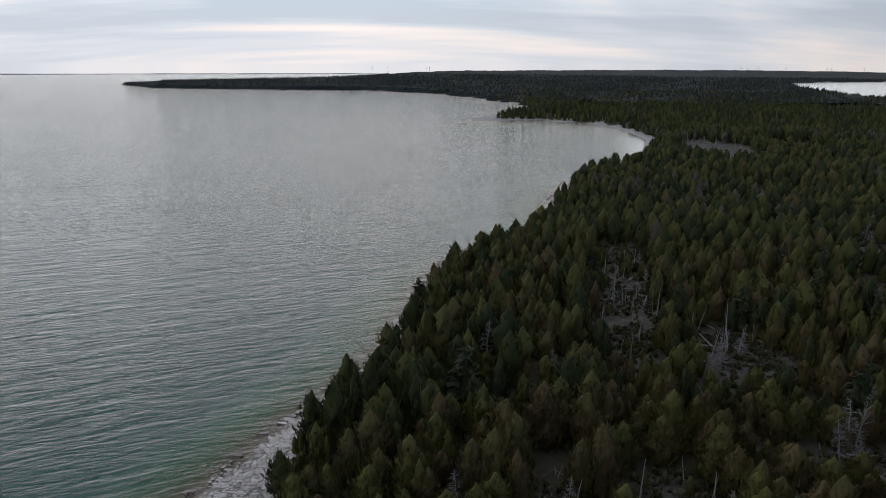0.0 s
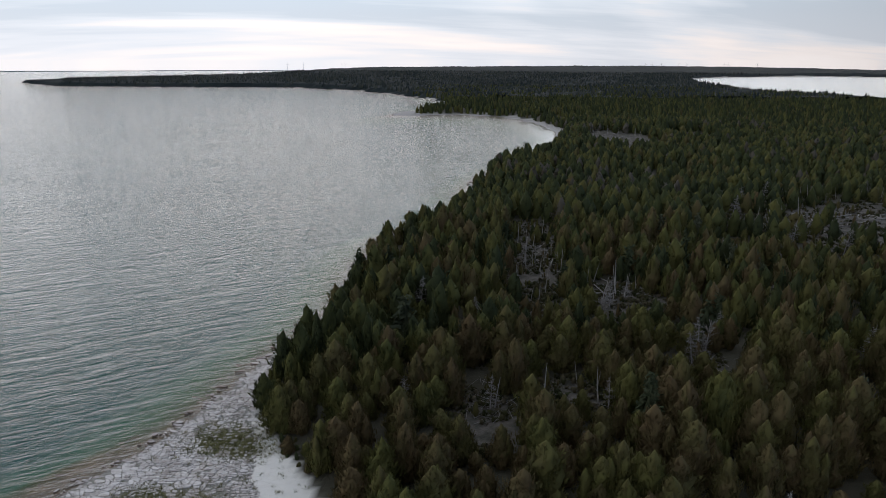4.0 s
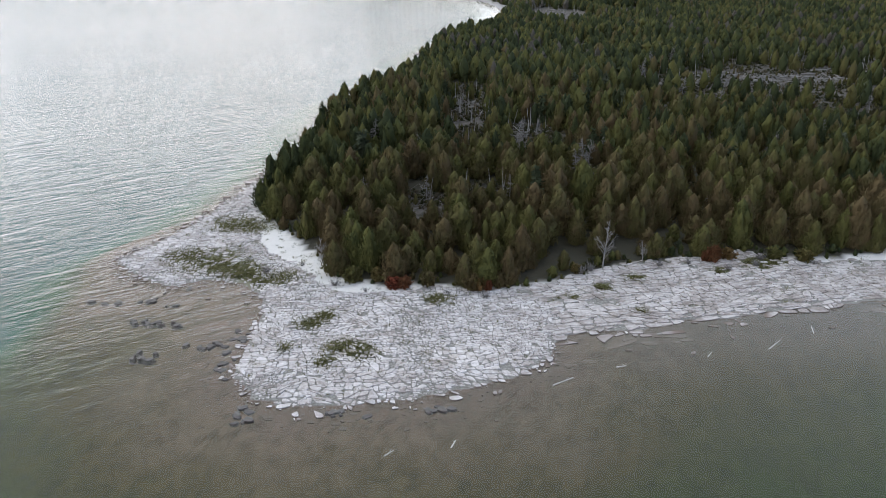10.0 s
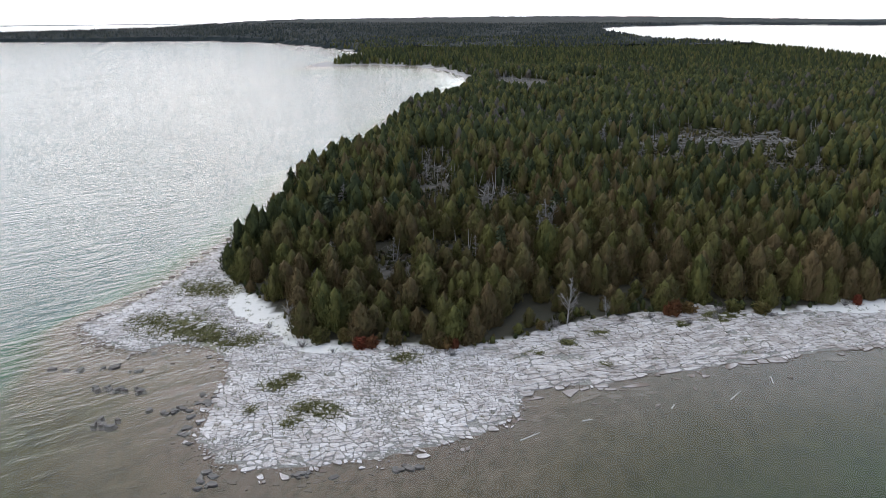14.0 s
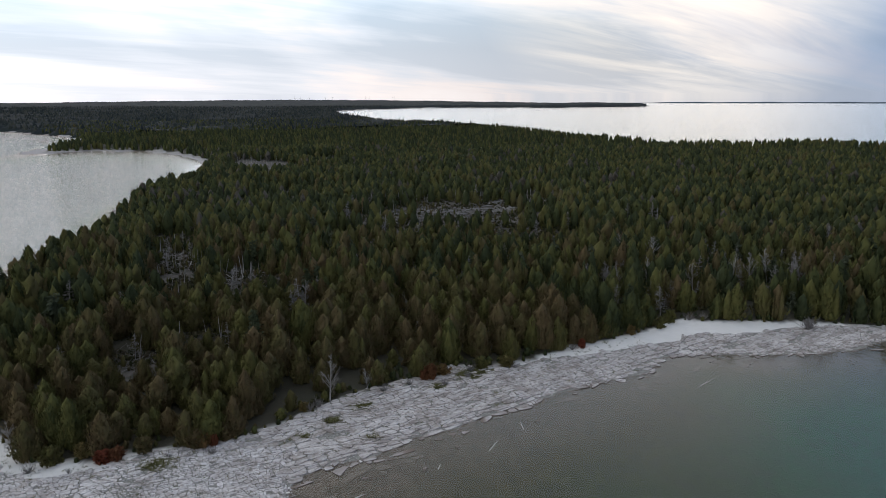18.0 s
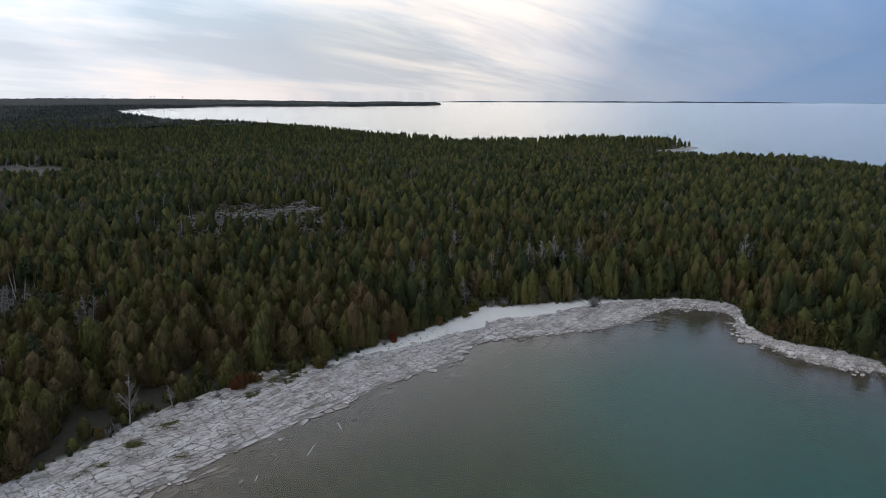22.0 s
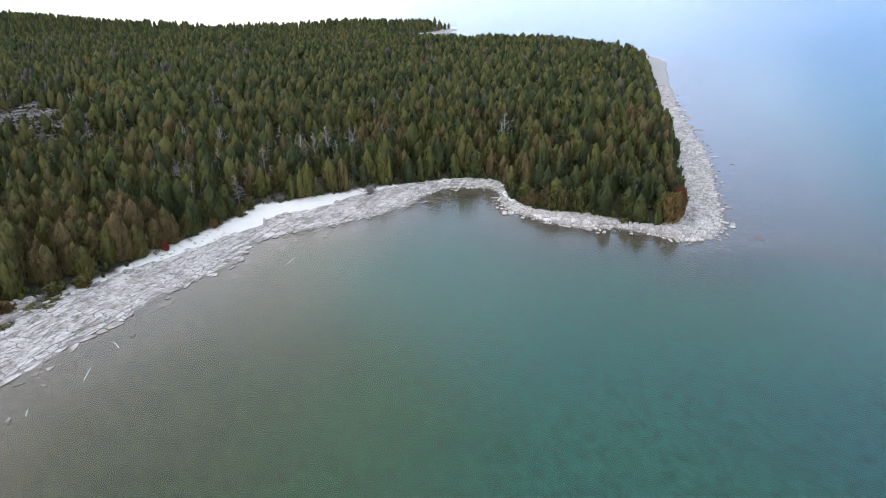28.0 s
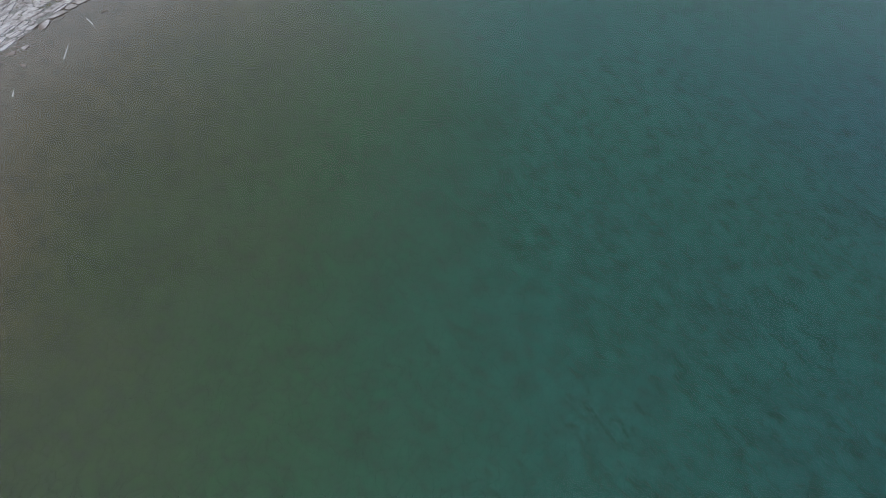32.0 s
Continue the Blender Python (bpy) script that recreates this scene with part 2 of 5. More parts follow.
# sand drifts and grassy patches on the shore: x, y, radius
def sandy(x, y, wood):
    """1 on the sand drifts below the wood's edge."""
    reach = 1.4 - 2.0 * np.exp(-(((x - 40) / 32) ** 4)) + 6.5 * np.exp(-((np.hypot(x + 35, y - 140) / 13) ** 2)) + 3.0 * np.exp(-(((x + 20) / 12) ** 2) - ((y - 121) / 9) ** 2)
    reach = reach + 9.0 * np.exp(-(((x - 130) / 24) ** 2) - ((y - 133) / 14) ** 2) + 3.5 * np.exp(-(((x - 98) / 16) ** 2) - ((y - 134) / 9) ** 2)
    reach = reach * ease(230, 190, x) * ease(200, 165, y) * ease(40, 90, y) * (1 - 0.9 * np.exp(-(((x - 58) / 9) ** 2)))
    return ease(-0.7, 0.7, wood + reach + 1.1 * waves(x, y, 2.6, 1) + 0.5 * waves(x, y, 0.9, 8) - 0.6)


GRASS = [(-50, 154, 5), (-45, 152, 4), (-55, 136, 4), (-49, 133, 6), (-43, 130, 4.5), (-40, 127, 3), (-37, 124, 3), (-24, 108, 2.6), (-22, 110.5, 1.6), (-18.5, 100, 2.2), (-15, 99, 2.4), (-20, 96, 1.2),
         (-27, 100, 1.2), (-3, 116, 1.8), (-33, 126, 3), (52, 128, 1.4), (60, 131, 2.6), (64, 132, 2), (35, 125, 1.6), (28, 121, 1.2), (22, 117, 1.0), (33, 112, 0.9)]


def patch(spots, x, y, seed):
    out = np.zeros(np.shape(x))
    for cx, cy, r in spots:
        out = np.maximum(out, 1.3 - np.sqrt((x - cx) ** 2 + (y - cy) ** 2) / r + 0.22 * waves(x, y, 1.2, seed))
    return np.clip(out, 0, 1)


# ---------------------------------------------------------------- materials
def foliage(name, stops):
    m, nt, b = material(name)
    tint = node(nt, "ShaderNodeAttribute", {"attribute_name": "tint"}).outputs["Fac"]
    own = node(nt, "ShaderNodeObjectInfo").outputs["Random"]
    place = node(nt, "ShaderNodeNewGeometry").outputs["Position"]
    patchy = noise_tex(nt, place, 0.035, 2.0)
    fine = noise_tex(nt, place, 1.6, 3.0, 0.7)
    value = maths(nt, "PINGPONG", maths(nt, "ADD", maths(nt, "ADD", tint, own), maths(nt, "MULTIPLY", patchy, 1.0)), 1.0)
    col = ramp(nt, value, stops)
    col = mix(nt, maths(nt, "MULTIPLY", fine, 0.35), col, mix(nt, 0.5, col, (0.01, 0.012, 0.006, 1)))
    link(nt, col, b.inputs["Base Color"])
    b.inputs["Roughness"].default_value = 0.75
    b.inputs["Specular IOR Level"].default_value = 0.04
    return m


cedar_green = foliage("cedar_foliage", [(0.0, (0.036, 0.045, 0.023)), (0.25, (0.058, 0.066, 0.026)), (0.5, (0.105, 0.102, 0.034)), (0.75, (0.092, 0.080, 0.034)), (1.0, (0.112, 0.080, 0.042))])
spruce_green = foliage("spruce_foliage", [(0.0, (0.036, 0.045, 0.024)), (0.5, (0.050, 0.060, 0.033)), (1.0, (0.085, 0.092, 0.062))])
red_leaf = foliage("red_foliage", [(0.0, (0.13, 0.035, 0.022)), (0.5, (0.17, 0.05, 0.03)), (1.0, (0.12, 0.06, 0.03))])
rust_leaf = foliage("rusty_foliage", [(0.0, (0.13, 0.095, 0.040)), (0.5, (0.17, 0.10, 0.045)), (1.0, (0.12, 0.105, 0.040))])
scrub_leaf = foliage("scrub_foliage", [(0.0, (0.030, 0.034, 0.016)), (0.35, (0.055, 0.052, 0.024)), (0.7, (0.085, 0.070, 0.045)), (1.0, (0.11, 0.095, 0.075))])
grey_brush = foliage("bare_crowns", [(0.0, (0.058, 0.052, 0.038)), (0.5, (0.082, 0.072, 0.056)), (1.0, (0.108, 0.096, 0.080))])
grass_green = foliage("grass_blades", [(0.0, (0.10, 0.10, 0.04)), (0.5, (0.18, 0.165, 0.075)), (1.0, (0.30, 0.265, 0.15))])


def bark_material(name, dark, light):
    m, nt, b = material(name)
    place = node(nt, "ShaderNodeTexCoord").outputs["Object"]
    grain = noise_tex(nt, stretched(nt, place, (6, 6, 0.8)), 2.0, 4.0)
    col = mix(nt, grain, (*dark, 1), (*light, 1))
    col = mix(nt, maths(nt, "MULTIPLY", node(nt, "ShaderNodeObjectInfo").outputs["Random"], 0.5), col, mix(nt, 1.0, col, (0.55, 0.5, 0.46, 1), "MULTIPLY"))
    link(nt, col, b.inputs["Base Color"])
    b.inputs["Roughness"].default_value = 0.9
    link(nt, node(nt, "ShaderNodeBump", None, Strength=0.5, Distance=0.03, Height=grain).outputs[0], b.inputs["Normal"])
    return m


bark = bark_material("cedar_bark", (0.06, 0.048, 0.04), (0.15, 0.125, 0.105))
dead_wood = bark_material("weathered_dead_wood", (0.16, 0.15, 0.14), (0.36, 0.34, 0.325))
twig_grey = bark_material("bare_twigs", (0.11, 0.10, 0.095), (0.26, 0.24, 0.23))
dry_twigs = bark_material("dry_grey_twigs", (0.13, 0.12, 0.115), (0.30, 0.28, 0.275))
drift_white = bark_material("bleached_driftwood", (0.45, 0.43, 0.41), (0.66, 0.64, 0.62))


def rock_material(name, low_stop, wet=False, banding=0.8):
    m, nt, b = material(name)
    place = node(nt, "ShaderNodeNewGeometry").outputs["Position"]
    own = node(nt, "ShaderNodeNewGeometry").outputs["Random Per Island"]
    own = maths(nt, "FRACT", maths(nt, "ADD", own, node(nt, "ShaderNodeObjectInfo").outputs["Random"]))
    wide = noise_tex(nt, place, 0.16, 3.0)
    pits = noise_tex(nt, place, 2.3, 5.0, 0.7)
    value = maths(nt, "ADD", maths(nt, "MULTIPLY", own, 0.22), maths(nt, "ADD", maths(nt, "MULTIPLY", pits, 0.6), maths(nt, "MULTIPLY", wide, 0.5)))
    col = ramp(nt, value, low_stop)
    spots = maths(nt, "MULTIPLY", ramp(nt, noise_tex(nt, place, 0.9, 6.0, 0.75), [(0.52, grey(0)), (0.62, grey(1))]), 0.55)
    stain = ramp(nt, noise_tex(nt, place, 0.33, 6.0, 0.7, 0.5), [(0.50, grey(0)), (0.60, grey(0.6))])
    col = mix(nt, stain, col, mix(nt, 1.0, col, (0.60, 0.55, 0.50, 1), "MULTIPLY"))
    col = mix(nt, spots, col, mix(nt, 1.0, col, (0.42, 0.40, 0.37, 1), "MULTIPLY"))
    bands = noise_tex(nt, stretched(nt, place, (0.10, 0.9, 1), radians(10)), 1.0, 5.0, 0.7, 0.8)
    col = mix(nt, ramp(nt, bands, [(0.50, grey(0)), (0.66, grey(banding))]), col, mix(nt, 1.0, col, (0.50, 0.46, 0.42, 1), "MULTIPLY"))
    if not wet:
        z = node(nt, "ShaderNodeSeparateXYZ", None, Vector=place).outputs[2]
        splash = ramp(nt, maths(nt, "ADD", z, maths(nt, "MULTIPLY", maths(nt, "SUBTRACT", wide, 0.5), 0.25)), [(0.03, grey(1)), (0.16, grey(0))])
        col = mix(nt, splash, col, mix(nt, pits, (0.10, 0.076, 0.062, 1), (0.26, 0.20, 0.165, 1)))
    link(nt, col, b.inputs["Base Color"])
    b.inputs["Roughness"].default_value = 0.45 if wet else 0.88
    link(nt, node(nt, "ShaderNodeBump", None, Strength=0.6, Distance=0.06, Height=pits).outputs[0], b.inputs["Normal"])
    return m


slab_white = rock_material("pale_limestone", [(0.3, (0.25, 0.225, 0.212)), (0.5, (0.44, 0.40, 0.385)), (0.75, (0.66, 0.615, 0.60)), (1.0, (0.78, 0.74, 0.72))], banding=0.45)
shelf_rock = rock_material("stained_limestone", [(0.3, (0.20, 0.172, 0.155)), (0.5, (0.37, 0.33, 0.312)), (0.75, (0.57, 0.525, 0.505)), (1.0, (0.70, 0.655, 0.635))])
dark_rock = rock_material("wet_dark_rock", [(0.3, (0.05, 0.045, 0.042)), (0.7, (0.11, 0.10, 0.095)), (1.0, (0.24, 0.23, 0.22))], True)

# ground: forest floor, sand, grass, bare rock, and the lake bed by its depth
ground_mat, nt, b = material("shore_ground")
place = node(nt, "ShaderNodeNewGeometry").outputs["Position"]
zz = node(nt, "ShaderNodeSeparateXYZ", None, Vector=place).outputs[2]
cover_of = {key: node(nt, "ShaderNodeAttribute", {"attribute_name": key}).outputs["Fac"] for key in ("wood", "sand", "grass", "clear", "slab")}
n_wide, n_mid, n_fine = noise_tex(nt, place, 0.05, 4.0), noise_tex(nt, place, 0.4, 5.0, 0.6), noise_tex(nt, place, 3.0, 4.0, 0.7)
bent = node(nt, "ShaderNodeVectorMath", {"operation": "MULTIPLY_ADD"}, i0=node(nt, "ShaderNodeTexNoise", None, Vector=place, Scale=0.35, Detail=3.0).outputs[1], i1=(3.0, 3.0, 0), i2=place).outputs[0]
crack = node(nt, "ShaderNodeTexVoronoi", {"feature": "DISTANCE_TO_EDGE", "distance": "EUCLIDEAN"}, Vector=stretched(nt, bent, (0.7, 1.25, 1), 0.12), Scale=0.75).outputs["Distance"]
joint = ramp(nt, crack, [(0.0, grey(0)), (0.07, grey(1))])
rock_col = mix(nt, n_mid, (0.30, 0.285, 0.275, 1), (0.52, 0.50, 0.49, 1))
rock_col = mix(nt, ramp(nt, n_fine, [(0.45, grey(0)), (0.6, grey(1))]), rock_col, mix(nt, 1.0, rock_col, (0.72, 0.70, 0.68, 1), "MULTIPLY"))
rock_col = mix(nt, cover_of["slab"], rock_col, mix(nt, ramp(nt, n_fine, [(0.35, grey(0)), (0.65, grey(1))]), (0.125, 0.118, 0.095, 1), (0.36, 0.34, 0.315, 1)))
sand_col = mix(nt, n_mid, (0.66, 0.62, 0.58, 1), (0.82, 0.78, 0.74, 1))
grass_col = mix(nt, n_mid, (0.10, 0.11, 0.045, 1), (0.24, 0.22, 0.11, 1))
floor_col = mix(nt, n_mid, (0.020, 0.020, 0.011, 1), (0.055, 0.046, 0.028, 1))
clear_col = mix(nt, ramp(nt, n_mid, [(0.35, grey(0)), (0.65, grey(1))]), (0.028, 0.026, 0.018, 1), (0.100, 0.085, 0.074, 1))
col = mix(nt, cover_of["grass"], rock_col, grass_col)
col = mix(nt, ramp(nt, cover_of["sand"], [(0.35, grey(0)), (0.5, grey(1))]), col, sand_col)
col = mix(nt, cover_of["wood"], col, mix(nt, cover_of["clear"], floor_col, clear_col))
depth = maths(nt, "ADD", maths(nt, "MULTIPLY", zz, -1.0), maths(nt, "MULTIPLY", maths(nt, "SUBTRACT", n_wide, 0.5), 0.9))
# the water's green tint, stronger with depth, is put into the bed's colour
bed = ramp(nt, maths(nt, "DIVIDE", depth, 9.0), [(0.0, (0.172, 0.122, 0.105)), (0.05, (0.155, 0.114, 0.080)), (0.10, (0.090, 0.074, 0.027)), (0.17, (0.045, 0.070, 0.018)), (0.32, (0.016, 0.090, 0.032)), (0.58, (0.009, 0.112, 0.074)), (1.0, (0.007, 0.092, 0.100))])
# pale silt lies round the point, brown weed over the bay's shallows
silt = node(nt, "ShaderNodeMapRange", None, Value=node(nt, "ShaderNodeSeparateXYZ", None, Vector=place).outputs[0], i1=-10.0, i2=40.0).outputs[0]
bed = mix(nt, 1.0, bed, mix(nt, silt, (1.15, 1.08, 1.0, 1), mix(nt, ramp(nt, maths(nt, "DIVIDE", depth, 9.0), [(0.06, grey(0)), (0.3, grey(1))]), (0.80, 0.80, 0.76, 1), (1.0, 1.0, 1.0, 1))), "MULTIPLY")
# the bay's floor is silted over, the point's is bare jointed rock
ledges = node(nt, "ShaderNodeMapRange", None, Value=node(nt, "ShaderNodeSeparateXYZ", None, Vector=place).outputs[0], i1=55.0, i2=100.0, i3=1.0, i4=0.15).outputs[0]
ledges = maths(nt, "MULTIPLY", ledges, ramp(nt, noise_tex(nt, place, 0.13, 4.0, 0.65), [(0.45, grey(0)), (0.62, grey(0.8))]))
bed = mix(nt, ramp(nt, n_mid, [(0.42, grey(0)), (0.7, grey(0.6))]), bed, mix(nt, 1.0, bed, (0.55, 0.58, 0.5, 1), "MULTIPLY"))
bed = mix(nt, maths(nt, "MULTIPLY", maths(nt, "SUBTRACT", 1.0, ramp(nt, crack, [(0.02, grey(0)), (0.13, grey(1))])), maths(nt, "MULTIPLY", ledges, ramp(nt, maths(nt, "DIVIDE", depth, 5.0), [(0.0, grey(0.3)), (0.25, grey(0.6)), (0.6, grey(0.36)), (0.85, grey(0.05))]))), bed, mix(nt, 1.0, bed, (0.30, 0.34, 0.32, 1), "MULTIPLY"))
# weed and cobbles on the lake bed
weed = noise_tex(nt, stretched(nt, place, (0.55, 1.0, 1), radians(70)), 0.8, 6.0, 0.78, 0.6)
bed = mix(nt, ramp(nt, weed, [(0.38, grey(0.8)), (0.50, grey(0))]), bed, mix(nt, 1.0, bed, (0.50, 0.56, 0.42, 1), "MULTIPLY"))
bed = mix(nt, ramp(nt, weed, [(0.58, grey(0)), (0.72, grey(0.6))]), bed, mix(nt, 1.0, bed, (1.7, 1.5, 1.3, 1), "MULTIPLY"))
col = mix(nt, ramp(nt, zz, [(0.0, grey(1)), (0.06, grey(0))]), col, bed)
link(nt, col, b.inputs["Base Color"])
b.inputs["Roughness"].default_value = 0.92
link(nt, node(nt, "ShaderNodeBump", None, Strength=0.5, Distance=0.12, Height=maths(nt, "ADD", n_fine, joint)).outputs[0], b.inputs["Normal"])

# water: clear near the shore, ruffled by the wind
water_mat, nt, b = material("lake_water")
place = node(nt, "ShaderNodeNewGeometry").outputs["Position"]
across = node(nt, "ShaderNodeSeparateXYZ", None, Vector=place).outputs[0]


def wind_waves(turn, chop_share):
    """Wind waves of three lengths, with their crests along one bearing."""
    swell = noise_tex(nt, stretched(nt, place, (0.15, 0.72, 1), radians(turn)), 1.0, 2.0, 0.5, 0.6)
    rolling = noise_tex(nt, stretched(nt, place, (0.06, 0.22, 1), radians(turn + 4)), 1.0, 2.0, 0.5, 0.5)
    chop = noise_tex(nt, stretched(nt, place, (0.5, 2.2, 1), radians(turn - 6)), 1.0, 2.0, 0.6, 0.4)
    return maths(nt, "ADD", maths(nt, "ADD", swell, maths(nt, "MULTIPLY", rolling, 1.7)), maths(nt, "MULTIPLY", chop, chop_share))


into_bay = node(nt, "ShaderNodeMapRange", None, Value=across, i1=20.0, i2=45.0).outputs[0]
gusts = noise_tex(nt, stretched(nt, place, (0.006, 0.02, 1), radians(32)), 1.0, 3.0)
relief = node(nt, "ShaderNodeMix", None, i0=into_bay, i2=wind_waves(32, 0.4), i3=wind_waves(104, 0.1)).outputs[0]
lee = ramp(nt, node(nt, "ShaderNodeMapRange", None, Value=node(nt, "ShaderNodeSeparateXYZ", None, Vector=place).outputs[0], i1=-100.0, i2=-35.0).outputs[0], [(0.0, grey(1.0)), (1.0, grey(0.8))])
offshore = ramp(nt, node(nt, "ShaderNodeMapRange", None, Value=node(nt, "ShaderNodeSeparateXYZ", None, Vector=place).outputs[1], i1=70.0, i2=270.0).outputs[0], [(0.0, grey(0.26)), (0.35, grey(0.75)), (1.0, grey(1.0))])
cape = ramp(nt, node(nt, "ShaderNodeMapRange", None, Value=node(nt, "ShaderNodeSeparateXYZ", None, Vector=place).outputs[0], i1=15.0, i2=165.0).outputs[0], [(0.0, grey(1.0)), (0.22, grey(0.16)), (0.6, grey(0.18)), (1.0, grey(0.6))])
offshore = maths(nt, "MULTIPLY", offshore, cape)
lee = maths(nt, "MULTIPLY", lee, offshore)
ripple = node(nt, "ShaderNodeBump", None, Strength=maths(nt, "MULTIPLY", lee, maths(nt, "ADD", 0.52, maths(nt, "MULTIPLY", gusts, 0.5))), Distance=0.55, Height=relief).outputs[0]
gloss = node(nt, "ShaderNodeBsdfGlossy", None, Color=(1, 1, 1, 1), Roughness=maths(nt, "ADD", 0.06, maths(nt, "MULTIPLY", into_bay, 0.08)), Normal=ripple).outputs[0]
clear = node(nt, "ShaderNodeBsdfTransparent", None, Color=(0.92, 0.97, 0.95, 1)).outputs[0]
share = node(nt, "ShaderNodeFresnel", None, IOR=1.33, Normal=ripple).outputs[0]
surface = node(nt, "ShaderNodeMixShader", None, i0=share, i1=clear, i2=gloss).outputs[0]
link(nt, surface, nt.nodes["Material Output"].inputs[0])
nt.nodes.remove(b)

# a little distance haze is mixed as blue into the darker stops
canopy_mat = foliage("distant_canopy", [(0.0, (0.018, 0.024, 0.028)), (0.5, (0.030, 0.037, 0.036)), (1.0, (0.058, 0.060, 0.048))])


# the blue haze of distance is put into these colours
far_mat = foliage("hazed_far_woods", [(0.0, (0.075, 0.100, 0.130)), (0.5, (0.095, 0.122, 0.150)), (1.0, (0.112, 0.140, 0.168))])


# ---------------------------------------------------------------- mesh helpers
def mesh_of(name, v, f, mat, **attributes):
    """A mesh from arrays: places, faces of one size, and numbers for each place."""
    me = bpy.data.meshes.new(name)
    v, f = np.asarray(v, np.float32), np.asarray(f, np.int32)
    me.vertices.add(len(v))
    me.vertices.foreach_set("co", v.ravel())
    me.loops.add(f.size)
    me.loops.foreach_set("vertex_index", f.ravel())
    me.polygons.add(len(f))
    me.polygons.foreach_set("loop_start", np.arange(len(f), dtype=np.int32) * f.shape[1])
    for key, values in attributes.items():
        me.attributes.new(key, "FLOAT", "POINT").data.foreach_set("value", np.asarray(values, np.float32))
    me.materials.append(mat)
    me.update(calc_edges=True)
    return me


def part(name, me, parent, label=""):
    ob = new(name, me)
    ob.parent = parent
    return tagged(ob, label)


def joined(pieces):
    """Pieces of (places, faces, tints) as one."""
    start, vs, fs, ts = 0, [], [], []
    for v, f, t in pieces:
        vs.append(v)
        fs.append(np.asarray(f) + start)
        ts.append(t)
        start += len(v)
    return np.concatenate(vs), np.concatenate(fs), np.concatenate(ts)


def stick(a, b, ra, rb, sides=5):
    """A tapered round stick from a to b, as triangles, open only where it is buried."""
    a, b = np.array(a, float), np.array(b, float)
    w = (b - a) / np.linalg.norm(b - a)
    u = np.cross(w, (0.3, 0.9, 0.2) if abs(w[0]) > 0.5 else (0.9, 0.1, 0.3))
    u /= np.linalg.norm(u)
    s = np.cross(w, u)
    ang = np.arange(sides) * 2 * np.pi / sides
    ring = np.cos(ang)[:, None] * u + np.sin(ang)[:, None] * s
    v = np.concatenate([a + ring * ra, b + ring * rb, [b + w * rb]])
    k, n = np.arange(sides), (np.arange(sides) + 1) % sides
    f = np.concatenate([np.stack([k, n, n + sides], 1), np.stack([k, n + sides, k + sides], 1), np.stack([k + sides, n + sides, np.full(sides, 2 * sides)], 1)])
    return v, f, np.zeros(len(v))


